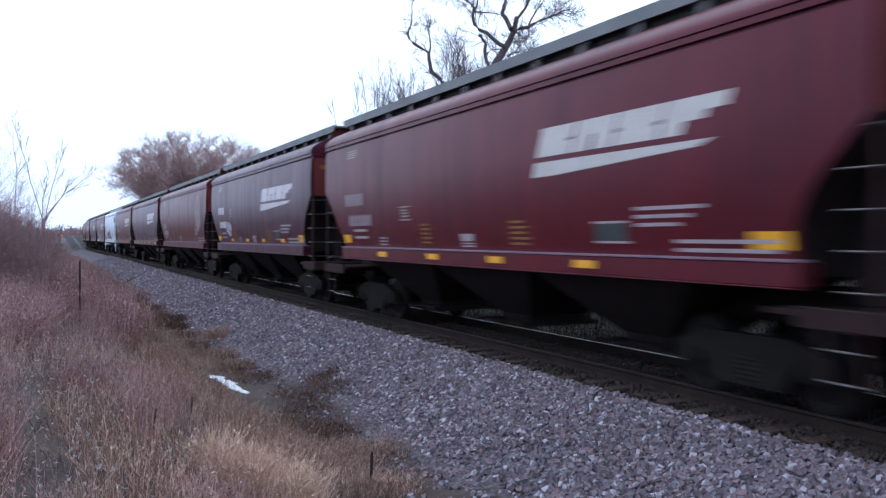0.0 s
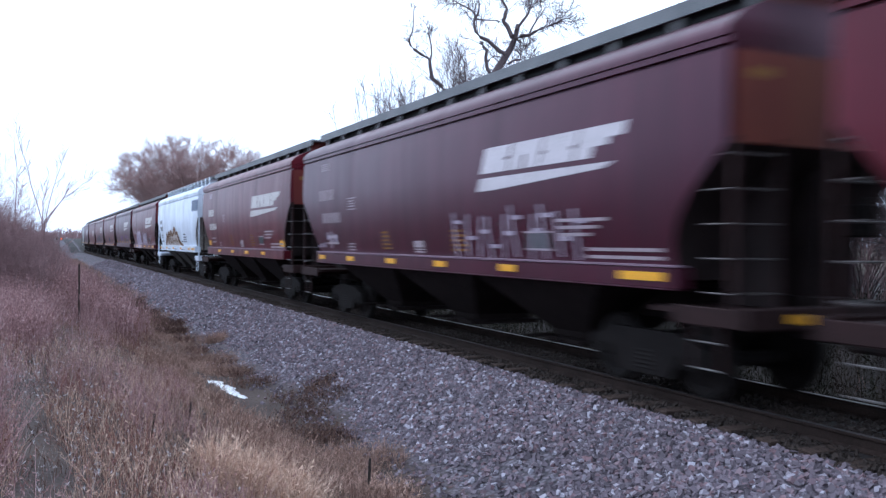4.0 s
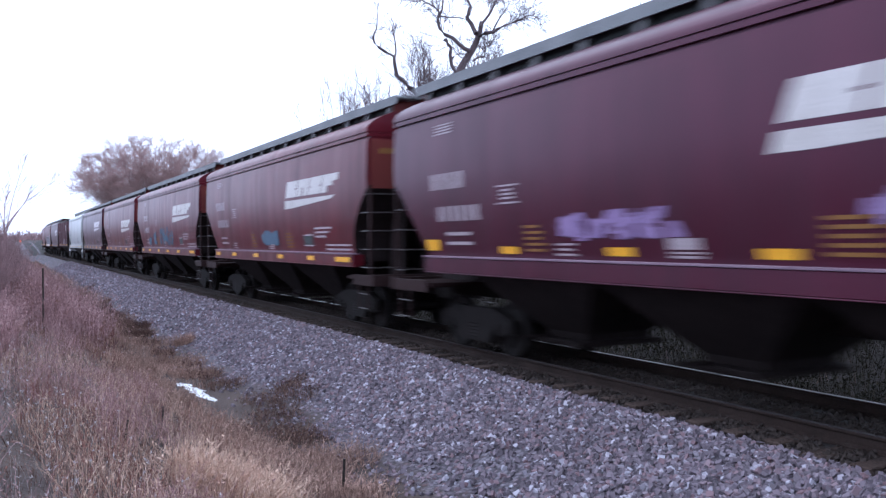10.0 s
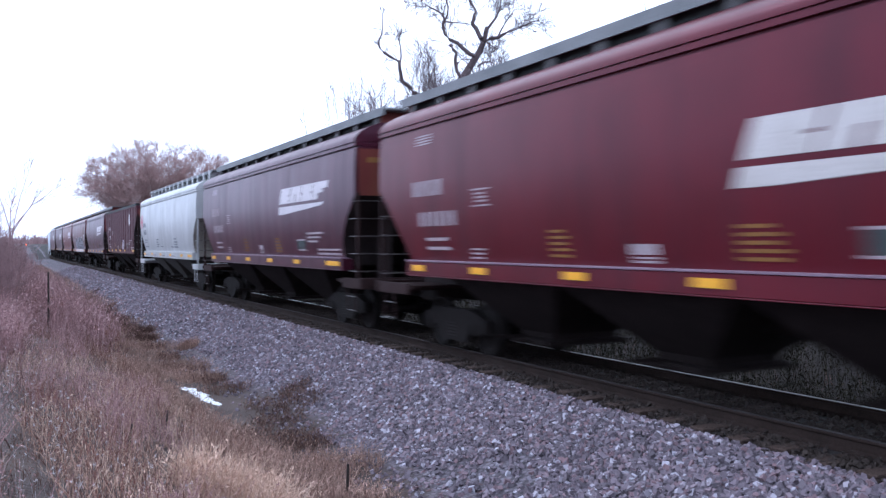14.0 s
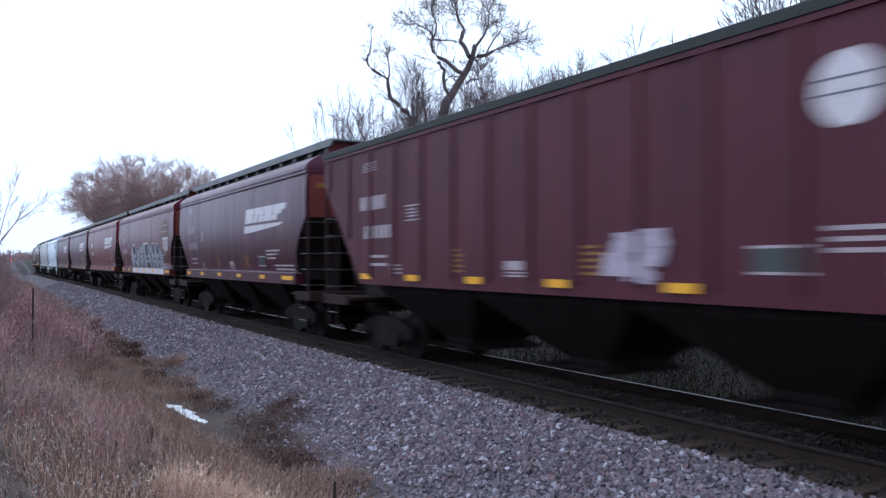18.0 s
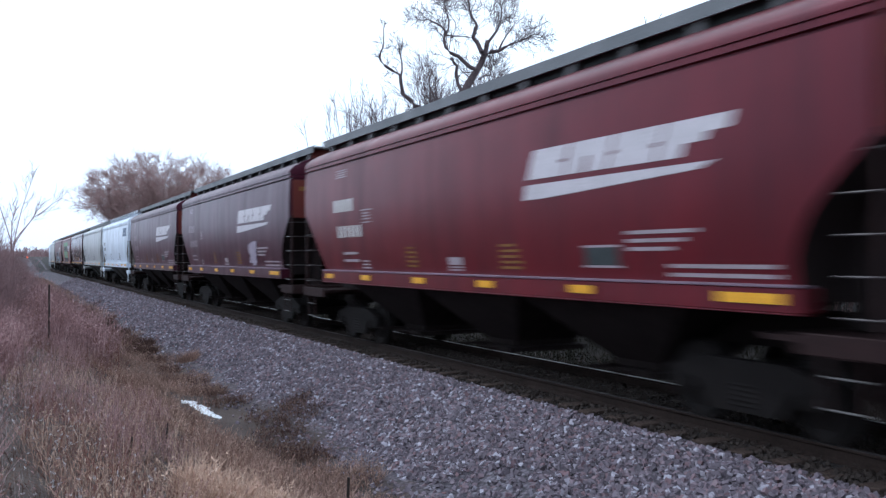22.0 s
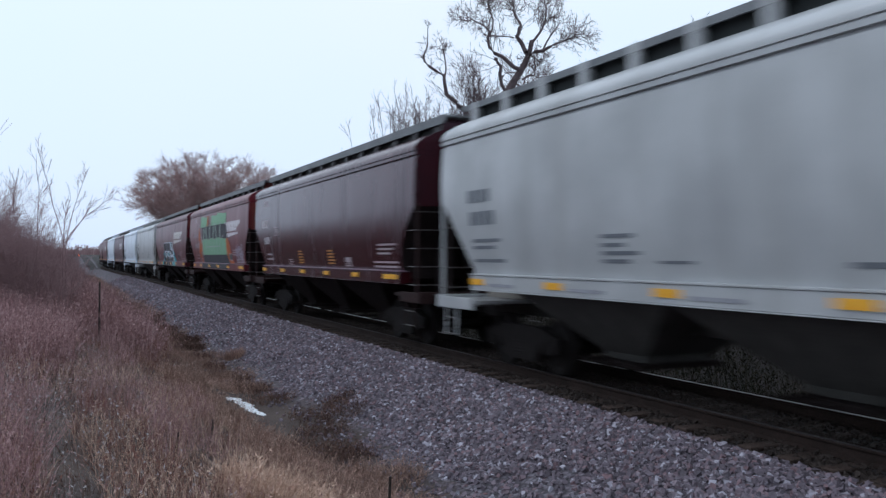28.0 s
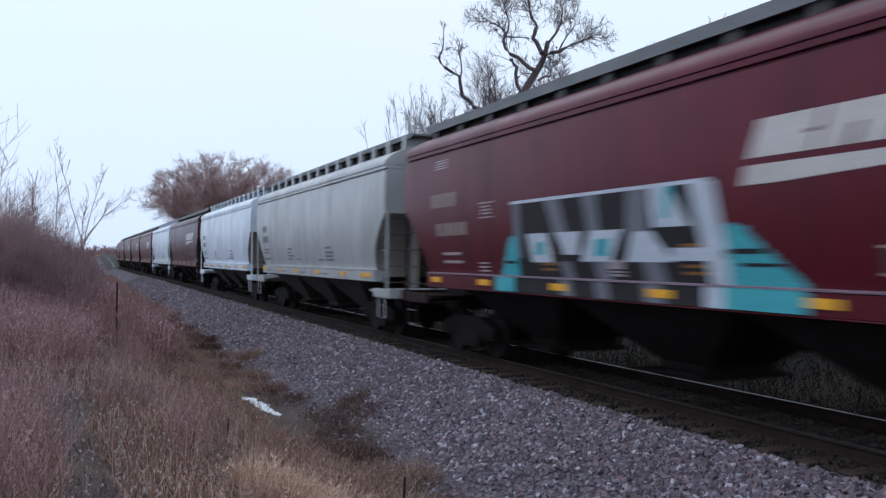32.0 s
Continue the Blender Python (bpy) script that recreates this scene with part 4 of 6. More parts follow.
def strokes(seed, u0, u1, z0, z1, hb, n=9, width=0.09, lift=0.014):
    """Leaning letter-like strokes, side by side, with cross strokes; no readable letters."""
    r = random.Random(seed)
    out = []
    step = (u1 - u0) / n
    for i in range(n):
        a = u0 + step * (i + 0.2)
        zt = z1 - r.uniform(0, 0.22) * (z1 - z0)
        zb = z0 + r.uniform(0, 0.12) * (z1 - z0)
        k = r.uniform(-0.15, 0.35)
        out.append(slab(a, a + width, zb, zt, hb, k, lift=lift + 0.0007 * i))
        zc = r.uniform(zb + 0.1, zt - 0.15)
        out.append(slab(a + k * (zc - zb), a + k * (zc - zb) + step * 0.8, zc, zc + width * 0.9, hb, k, lift=lift + 0.0007 * i + 0.0003))
    return out




def standard(length, colour, label, emblem_mat=CREAM, **kw):
    car, hb = car_frame(length, colour, label, end_paint=kw.get("end_paint", RUSTEND), bracket_n=kw.get("bracket_n", 13))
    reflectors(car, hb, style=kw.get("style", "sill"))
    lettering(car, hb, kw.get("mat", MARKS), stencils=kw.get("stencils", True), z1=kw.get("z1", 2.95), z2=kw.get("z2", 2.38), seed=len(CARS), ul=kw.get("ul", 1.55), up=kw.get("up", 3.75), zp=kw.get("zp", 0.0), spots=(5.17, 4.42, 7.4, 9.5) if kw.get("style") == "high" else (3.6, 5.86, 7.58, 9.3))
    emblem(car, hb, emblem_mat, u0=kw.get("u0", 0.62 * 2 * hb + 0.15), z0=kw.get("z0", 2.75))
    return car, hb


def pale_wagon(length, colour, label, under=UNDERW, posts=14):
    car, hb = car_frame(length, colour, label, under=under, bracket_n=posts, light_bracket=True)
    reflectors(car, hb, us=(1.5, 4.0, 6.6, 9.3, 12.0))
    s = []
    for i in range(4):
        s.append(slab(1.15 + 0.22 * i, 1.33 + 0.22 * i, 2.9, 3.12, hb))
        s.append(slab(1.22 + 0.24 * i, 1.42 + 0.24 * i, 2.5, 2.74, hb))
    for z, b in ((2.2, 2.3), (2.08, 2.1), (1.85, 2.4)):
        s.append(slab(1.3, b, z, z + 0.06, hb))
    decal(car, "data_lines", DARKMARK, [slab(5.2, b, z, z + 0.055, hb) for z, b in ((2.2, 5.9), (2.08, 5.7), (1.97, 6.0), (1.86, 5.8))] + [slab(6.4, 7.0, 1.86, 1.9, hb)], "dark data lines")
    decal(car, "data_lines", DARKMARK, [slab(10.0, b, z, z + 0.06, hb) for z, b in ((2.2, 10.7), (2.06, 10.9), (1.95, 10.8), (1.84, 10.9))] + [slab(9.2, 9.8, 1.84, 1.9, hb)], "dark data lines")
    decal(car, "letter_bars", DARKMARK, s, "dark bars of small lettering")
    decal(car, "sill_smears", SMEAR, [slab(a, a + 0.9, SILL0 + 0.07, SILL0 + 0.12, hb, n=1) for a in (1.9, 4.4, 7.0, 9.6)], "grey smears on the sill")
    return car, hb


# distances between couplings, front to rear, and what stands between them
COUPLINGS = [-12.3, 4.5, 21.75, 37.9, 55.2, 72.75, 88.95, 104.95, 121.4, 137.8, 154.2, 171.25, 187.65, 204.6, 221.2, 239.0, 255.5, 273.2, 290.3, 307.0,
             323.55, 340.0, 358.0, 374.8, 391.9, 409.7, 426.5, 443.3, 460.4]
while len(COUPLINGS) < 39:
    COUPLINGS.append(COUPLINGS[-1] + 16.85)
LENGTHS = [round((b - a) * 20) / 20 for a, b in zip(COUPLINGS, COUPLINGS[1:])]
CARS = []


def build_train():
    L = LENGTHS
    R1 = "mineral-red covered hopper wagon with cream emblem"
    P1 = "faded purple-brown covered hopper wagon with cream emblem"
    add = CARS.append
    add(standard(L[0], RED, R1)[0])
    add(standard(L[1], RED, R1, u0=10.15, z1=2.6, z2=2.13, style="blocks", up=4.85, zp=-0.45)[0])
    car, hb = standard(L[2], PURPLE, P1 + " and small white tag", PALE, u0=8.93, mat=PALE, style="high", z1=2.78, z2=2.24)
    decal(car, "graffiti", LILAC, cloud(21, 3.0, 3.9, 1.9, 2.5, hb, 14, size=(0.12, 0.35)), "small white spray tag")
    add(car)
    car, hb = car_frame(L[3], RED, "mineral-red covered hopper wagon with round cream emblem and yellow patches", end_paint=RUSTEND)
    lettering(car, hb, DIMWHITE, z1=2.38, z2=2.0, stencils=False, placard=False)
    round_emblem(car, hb, 13.7, 3.03, 0.8, mat=MARKS)
    for a in (1.5, 3.6, 6.1, 8.4, 10.1, 12.4):
        decal(car, "yellow_patch", STENCIL, [slab(a, a + 0.28, 1.68, 2.2, hb, -0.15)], "dull yellow painted patch")
    add(car)
    car, hb = standard(L[4], PURPLE, P1 + " and white scribbles", PALE, u0=10.45)
    decal(car, "graffiti", LILAC, strokes(41, 9.4, 13.6, 1.6, 2.5, hb, 10, 0.07) + cloud(42, 1.0, 3.0, 1.65, 2.2, hb, 8, size=(0.1, 0.25)), "white spray scribbles")
    add(car)
    add(standard(L[5], RED, R1, mat=CREAM, u0=9.6, style="blocks", up=4.56)[0])
    car, hb = pale_wagon(L[6], WHITE, "white covered hopper wagon with brown spray lettering along the sill")
    peaks = [1.62, 1.9, 2.3, 2.05, 2.4, 2.15, 2.45, 2.2, 2.3, 2.62, 2.25, 2.35, 1.95, 1.8, 1.68, 1.6]
    decal(car, "graffiti", PUTTY, skyline(3.0, 9.7, peaks, hb, 40, seed=61), "pinkish grey spray fill")
    decal(car, "graffiti_outline", BRONZE, crest(3.0, 9.7, peaks, hb, 44, 0.14) + strokes(62, 3.4, 8.6, 1.66, 2.2, hb, 11, 0.1, 0.04) + cloud(63, 3.4, 9.0, 1.66, 2.0, hb, 10, 0.012, (0.1, 0.22)), "brown spray outlines")
    decal(car, "emblem", BLUEGREY, [slab(12.9 + 0.45 * i, 13.3 + 0.45 * i, 3.32, 3.85, hb, 0.05) for i in range(4)], "blue-grey block emblem")
    add(car)
    car, hb = standard(L[7], RED, R1 + ", pale lilac spray paint", u0=9.29)
    decal(car, "graffiti", LILAC, skyline(3.15, 6.7, [2.3, 2.55, 2.5, 2.65, 2.7, 2.6, 2.3, 1.7], hb, 18, seed=71, jag=0.1) + strokes(72, 7.2, 9.9, 1.6, 2.5, hb, 7, 0.22) + cloud(73, 7.4, 9.6, 1.7, 2.3, hb, 10, size=(0.2, 0.5)), "pale lilac spray patches")
    decal(car, "graffiti_shading", VIOLET, strokes(74, 3.3, 6.5, 1.7, 2.5, hb, 8, 0.05, 0.03), "thin violet strokes")
    decal(car, "sprayed_sill", LILAC, [slab(2.9, 7.0, SILL0 + 0.01, SILL1 - 0.012, hb)])
    add(car)
    car, hb = standard(L[8], PURPLE, P1 + " and thin violet tags", u0=8.93, style="high", z1=2.78, z2=2.24, zp=-0.2)
    decal(car, "graffiti", VIOLET, cloud(81, 5.2, 7.6, 1.9, 2.35, hb, 22, size=(0.1, 0.3)) + cloud(82, 10.0, 11.8, 2.0, 2.4, hb, 16, size=(0.1, 0.3)), "violet spray tags")
    add(car)
    car, hb = standard(L[9], RED, R1 + ", small blue tag", u0=9.42)
    decal(car, "graffiti", SKYBLUE, cloud(91, 7.2, 8.7, 1.8, 2.25, hb, 20, size=(0.2, 0.45)), "small sky-blue spray tag")
    add(car)
    car, hb = standard(L[10], RED, R1 + ", sky-blue spray letters", u0=10.17, ul=2.2, mat=DIMWHITE, up=5.64)
    decal(car, "graffiti", SKYBLUE, cloud(101, 3.4, 4.2, 1.75, 2.25, hb, 10, size=(0.12, 0.35)) + cloud(102, 4.9, 5.6, 1.75, 2.45, hb, 12, size=(0.15, 0.4)) + cloud(103, 6.5, 10.0, 1.75, 2.6, hb, 26, size=(0.12, 0.4)), "sky-blue spray letters")
    add(car)
    add(standard(L[11], RED, R1, u0=9.3, z0=2.5, z1=2.8, z2=2.26, zp=-0.12)[0])
    add(standard(L[12], PURPLE, P1, PALE, u0=9.9)[0])
    car, hb = pale_wagon(L[13], GREY, "pale grey covered hopper wagon with pink tag at its end")
    decal(car, "graffiti", PINK, strokes(131, 0.15, 1.1, 2.95, 3.6, hb, 4, 0.07) + strokes(132, 0.4, 1.1, 2.8, 3.4, hb, 3, 0.1, 0.02), "pink spray tag")
    add(car)
    car, hb = car_frame(L[14], RIBRED, "rib-sided dark red covered hopper wagon with white round emblem", flat_roof=True, end_paint=RUSTEND)
    reflectors(car, hb, us=(2.4, 4.5, 6.7, 8.9, 11.2), flat=True)
    lettering(car, hb, DIMWHITE, bow=0.0, number_len=1.3, ul=2.1, up=4.2)
    round_emblem(car, hb, 13.25, 3.47, 0.35, 0.0, PALE, False)
    r = random.Random(141)
    tag = []
    for i in range(26):
        a, z = r.uniform(9.95, 10.85), r.uniform(1.74, 2.2)
        w, k = r.uniform(0.15, 0.4), r.uniform(0.1, 0.3)
        tag.append(slab(a - w / 2, a + w / 2, z - k / 2, z + k / 2 * (1.4 if a < 10.5 else 1.0), hb, r.uniform(-0.3, 0.4), 0.0, 0.012 + 0.001 * i))
    decal(car, "graffiti", LILAC, tag, "pale lilac spray tag")
    add(car)
    add(standard(L[15], PURPLE, P1, PALE, u0=9.62)[0])
    car, hb = car_frame(L[16], RED, "mineral-red covered hopper wagon with round cream emblem and silver spray letters", end_paint=RUSTEND)
    reflectors(car, hb)
    lettering(car, hb, DIMWHITE, stencils=False)
    decal(car, "emblem", OLDTAN, [disc(14.35, 3.0, 0.8, hb, squash=1.12)], "faded brown round emblem")
    for k, (a, b, z) in enumerate(((13.75, 14.9, 3.45), (13.6, 15.0, 3.2), (13.6, 14.1, 2.72), (13.7, 14.2, 2.5))):
        part("emblem_line", marks_bm([slab(a, b, z, z + 0.07, hb, lift=0.009)]), TANMARK, car, "worn tan line of the emblem")
    part("emblem_patch", marks_bm([slab(14.1, 15.1, 2.4, 2.86, hb, lift=0.012, u2=13.95, u3=15.2)]), DIMWHITE, car, "pale repainted patch")
    part("emblem_patch", marks_bm([slab(13.95, 15.2, 2.88, 2.97, hb, lift=0.012)]), PALE, car, "white repainted band")
    part("sprayed_sill", marks_bm([slab(5.2, 14.1, SILL0 + 0.01, SILL1 - 0.012, hb, lift=0.002)]), PALE, car, "sill sprayed white")
    for u0, u1, zt, lean, style in ((4.94, 6.6, 2.82, -0.08, "round"), (6.55, 7.75, 2.55, -0.25, "lean"), (7.6, 8.5, 2.73, -0.2, "lean"), (8.25, 8.95, 2.76, -0.25, "lean"),
                                    (8.85, 10.35, 2.83, -0.12, "square"), (10.3, 11.1, 2.74, -0.2, "lean"), (11.0, 12.05, 2.8, -0.1, "round"), (11.95, 13.2, 2.78, -0.1, "round")):
        spray_letter(car, hb, u0, u1, zt, lean, style)
    decal(car, "graffiti", SILVER, strokes(165, 4.4, 5.0, 1.8, 2.5, hb, 4, 0.1, 0.01) + [slab(13.1, 14.1, SILL1 + 0.02, 2.5, hb, lift=0.008, u2=13.0, u3=13.3)], "silver spray burst at both ends of the letters")
    decal(car, "graffiti_shading", MIDGREY, [slab(13.15, 14.0 - 0.12 * i, 1.72 + 0.13 * i, 1.78 + 0.13 * i, hb, lift=0.012) for i in range(6)], "grey spray streaks")
    add(car)
    add(standard(L[17], BRIGHT, "bright red covered hopper wagon with cream block emblem", PALE, u0=10.1, ul=2.1, mat=CREAM)[0])
    car, hb = standard(L[18], PURPLE, P1 + " and white blot", PALE, u0=9.6)
    decal(car, "graffiti", LILAC, cloud(181, 11.0, 11.8, 1.7, 2.55, hb, 18, size=(0.2, 0.45)), "white spray blot")
    add(car)
    add(standard(L[19], PURPLE, P1, PALE, u0=9.53)[0])
    car, hb = pale_wagon(L[20], WHITE, "white covered hopper wagon with dark block emblem at its end")
    decal(car, "emblem", BLUEGREY, [slab(12.6 + 0.45 * i, 13.0 + 0.45 * i, 3.32, 3.85, hb, 0.05) for i in range(4)], "blue-grey block emblem")
    add(car)
    add(pale_wagon(L[21], GREY, "pale grey covered hopper wagon with small dark lettering")[0])
    car, hb = car_frame(L[22], MAROON, "glossy dark maroon covered hopper wagon with pale run marks", end_paint=MAROON)
    reflectors(car, hb, (1.47, 4.13, 6.61, 9.09, 11.56))
    lettering(car, hb, PALE, number_len=0.8, sten=GOLD, letter_len=0.8, ul=1.25, up=3.0, placard=False, spots=(4.72, 5.97, 10.55, 9.02), tail=3.25)
    add(car)
    car, hb = standard(L[23], BRIGHT, "red covered hopper wagon with mint and orange spray mural", PALE, u0=10.1, ul=1.75)
    decal(car, "graffiti", MINT, [slab(3.9 + 0.79 * i, 4.7 + 0.79 * i, 3.42, 3.95 - 0.04 * (i % 3), hb, 0.05, lift=0.008 + 0.0006 * i) for i in range(9) if i not in (3, )]
          + [slab(4.4 + 0.82 * i, 5.23 + 0.82 * i, 2.04, 2.78 + 0.05 * (i % 2), hb, 0.03, lift=0.008 + 0.0006 * i) for i in range(8)], "mint green spray blocks")
    decal(car, "graffiti_outline", SOOT, [slab(4.3, 10.6, 2.8, 3.42, hb, lift=0.006), slab(4.45, 11.5, 1.58, 2.04, hb, lift=0.007, u3=11.0), slab(10.3, 11.4, 2.75, 3.4, hb, -0.5, lift=0.016), slab(4.4, 11.4, SILL0 + 0.02, SILL1 - 0.015, hb, lift=0.004)], "dark spray band")
    decal(car, "graffiti_lettering", PALEMINT, [slab(4.75 + 0.95 * i, 4.97 + 0.95 * i, 2.72, 3.5, hb, (0.35, -0.3, 0.1, 0.4, -0.35, 0.0)[i], lift=0.022 + 0.001 * i) for i in range(6)] + [slab(4.6 + 0.8 * i, 4.72 + 0.8 * i, 2.06, 2.7, hb, 0.05, lift=0.018) for i in range(8)] + [slab(5.8, 9.6, 2.4, 2.45, hb, lift=0.03)], "pale mint strokes")
    decal(car, "graffiti_flames", ORANGE, skyline(3.15, 3.75, [2.7, 3.35, 3.4, 3.1], hb, 12, 0.004, 2.75, 0.03, 231) + skyline(3.3, 4.2, [2.4, 2.9, 2.8, 2.7], hb, 14, 0.0035, 2.2, 0.03, 233) + [slab(3.75, 4.2, 1.66, 2.25, hb, -0.6, lift=0.003, u2=3.5, u3=4.0)] + skyline(10.9, 12.4, [3.3, 2.9, 2.75, 2.6, 2.2, 1.9, 1.7], hb, 26, 0.005, None, 0.05, 232) + [slab(6.0, 6.35, 3.42, 3.92, hb, lift=0.03)], "orange spray patches")
    decal(car, "graffiti_tag", LILAC, strokes(233, 13.0, 14.5, 1.72, 2.55, hb, 6, 0.1) + cloud(234, 13.0, 14.4, 1.8, 2.4, hb, 12, size=(0.1, 0.3)), "pale spray tag")
    add(car)
    car, hb = standard(L[24], RED, "mineral-red covered hopper wagon with black, white and teal spray letters", u0=10.38, mat=TANMARK)
    top, lo = 2.84, SILL0 + 0.015
    part("spray_field", marks_bm([slab(5.0, 9.75, lo, top, hb, lift=0.006)]), INK, car, "black spray letter field")
    for a, b, c, d, z0, z1 in ((5.05, 5.3, 5.05, 5.3, 1.95, top), (6.35, 6.75, 6.1, 6.54, 2.3, top), (7.3, 7.6, 7.15, 7.54, 2.3, top), (8.2, 8.7, 8.27, 8.7, 2.3, top),
                               (6.6, 6.95, 6.45, 6.75, lo, 1.9), (7.55, 7.88, 7.35, 7.7, lo, 1.9), (8.65, 9.08, 8.5, 8.9, lo, 1.9)):
        part("spray_stroke", marks_bm([slab(a, b, z0, z1, hb, lift=0.012, u2=c, u3=d)]), MIDGREY, car, "grey spray stroke")
    for a, b, c, d, z0, z1 in ((5.0, 9.9, 5.0, 9.85, top, top + 0.05), (5.6, 6.25, 5.5, 6.15, 1.88, 2.34), (6.6, 7.0, 6.4, 7.1, 2.0, 2.34), (7.05, 7.8, 7.35, 8.12, 1.9, 2.34),
                               (8.15, 9.15, 8.35, 8.75, 1.9, 2.3), (9.1, 10.05, 9.1, 10.05, 1.92, 2.08), (8.8, 9.5, 8.75, 9.15, 2.34, top), (9.7, 10.1, 9.52, 9.95, 2.05, top), (9.8, 10.2, 9.75, 10.1, lo - 0.004, 1.94)):
        part("spray_stroke", marks_bm([slab(a, b, z0, z1, hb, lift=0.016, u2=c, u3=d)]), SPRAYWHITE, car, "white spray stroke")
    for a, b, z0, z1 in ((5.75, 6.0, 2.0, 2.2), (7.4, 7.75, 1.98, 2.22), (8.95, 9.1, 2.45, top)):
        part("spray_stroke", marks_bm([slab(a, b, z0, z1, hb, 0.3, lift=0.02)]), TEAL, car, "teal spray fill")
    decal(car, "graffiti_base", TEAL, skyline(4.45, 5.15, [1.6, 1.95, 2.33, 2.3], hb, 14, 0.021, lo, 0.04, 241) + skyline(10.1, 11.3, [2.36, 2.3, 2.05, 1.85, 1.6], hb, 22, 0.021, lo, 0.02, 242), "teal spray edging")
    decal(car, "graffiti_shadow", INK, [slab(10.15, 10.7, 2.0, 2.06, hb, -0.3, lift=0.024), slab(10.3, 10.9, 1.86, 1.9, hb, -0.3, lift=0.024), slab(4.7, 5.05, 1.85, 1.9, hb, 0.2, lift=0.024)], "thin dark strokes on the teal")
    # the sill's painted skylight line, carried on over the spray letters
    part("spray_stroke", marks_bm([slab(4.5, 11.2, SILL1 - 0.006, SILL1 + 0.022, hb, lift=0.026, n=1)]), SMEAR, car, "pale worn line along the sill")
    add(car)
    add(pale_wagon(L[25], GREY, "pale grey covered hopper wagon with small dark lettering")[0])
    add(pale_wagon(L[26], WHITE, "white covered hopper wagon with small dark lettering")[0])
    add(standard(L[27], PURPLE, P1, PALE)[0])
    add(pale_wagon(L[28], WHITE, "white covered hopper wagon with small dark lettering")[0])
    for i in range(29, 38):
        add(standard(L[i], (RED, PURPLE, RED)[i % 3], (R1, P1, R1)[i % 3])[0])


build_train()


# ---- ballast stones ----
def ballast():
    rnd = np.random.default_rng(5)
    stone = rough_mat("crushed_stone", (0.09, 0.076, 0.09), (0.165, 0.145, 0.165), 12.0, 0.85, 0, 0.3, 0.004, 90.0,
                      island=[(0.0, (0.055, 0.044, 0.055)), (0.3, (0.12, 0.094, 0.115)), (0.6, (0.19, 0.152, 0.185)), (0.76, (0.2, 0.112, 0.125)), (0.88, (0.28, 0.24, 0.277)), (1.0, (0.5, 0.48, 0.554))])
    spots = []
    for n, y0, y1, s0, s1 in ((9000, -14.0, 3.0, 0.02, 0.04), (30000, 3.0, 15.0, 0.017, 0.036), (24000, 15.0, 28.0, 0.02, 0.038), (15000, 28.0, 52.0, 0.026, 0.045), (12000, 52.0, 100.0, 0.04, 0.07)):
        y = rnd.uniform(y0, y1, n)
        x = rnd.uniform(3.6, 6.98, n)
        keep = (x > 5.0 + 0.5 * np.sin(y * 0.9) + 0.25 * np.sin(y * 2.3)) | (rnd.random(n) < 0.25 * np.clip((x - 3.4) / 1.6, 0, 1) ** 2)
        spots.append(np.c_[x, y, rnd.uniform(s0, s1, n)][keep])
    sp = np.concatenate(spots)
    pile("ballast_stones", "loose grey and pinkish crushed-stone railway ballast", sp, stone, rnd)
    y = 3.0 + 32.0 * rnd.random(17000) ** 1.3
    x = rnd.uniform(6.95, 9.6, 17000)
    dark_bed = rough_mat("dark_bed_stone", (0.018, 0.0135, 0.012), (0.055, 0.042, 0.037), 12.0, 0.8, 0, 0.3, 0.004, 90.0, gloss=0.15)
    pile("track_bed_stones", "dark brown stones between the rails", np.c_[x, y, rnd.uniform(0.012, 0.03, 17000)], dark_bed, rnd)


def pile(name, label, sp, stone, rnd):
    base = np.array([(-1, -1, -1), (1, -1, -1), (1, 1, -1), (-1, 1, -1), (-1, -1, 1), (1, -1, 1), (1, 1, 1), (-1, 1, 1)], float)
    quads = np.array([(3, 2, 1, 0), (4, 5, 6, 7), (0, 1, 5, 4), (1, 2, 6, 5), (2, 3, 7, 6), (3, 0, 4, 7)])
    n = len(sp)
    z = np.array([ground_z(a, b) for a, b in sp[:, :2]])
    co = base[None] * rnd.uniform(0.55, 1.15, (n, 8, 3)) * sp[:, None, 2:3] * rnd.uniform(0.7, 1.25, (n, 1, 3))
    q = rnd.normal(size=(n, 4))
    q /= np.linalg.norm(q, axis=1)[:, None]
    w, a, b, c = q.T
    R = np.stack([np.stack([1 - 2 * (b * b + c * c), 2 * (a * b - c * w), 2 * (a * c + b * w)], -1),
                  np.stack([2 * (a * b + c * w), 1 - 2 * (a * a + c * c), 2 * (b * c - a * w)], -1),
                  np.stack([2 * (a * c - b * w), 2 * (b * c + a * w), 1 - 2 * (a * a + b * b)], -1)], 1)
    co = np.einsum("nij,nkj->nki", R, co)
    co += np.c_[sp[:, :2], z + sp[:, 2] * 0.35][:, None, :]
    faces = (quads[None] + 8 * np.arange(n)[:, None, None]).reshape(-1, 4)
    me = mesh_np(name, co.reshape(-1, 3), faces, stone)
    tagged(new(name, me), label, "ballast", kind="stuff")


ballast()


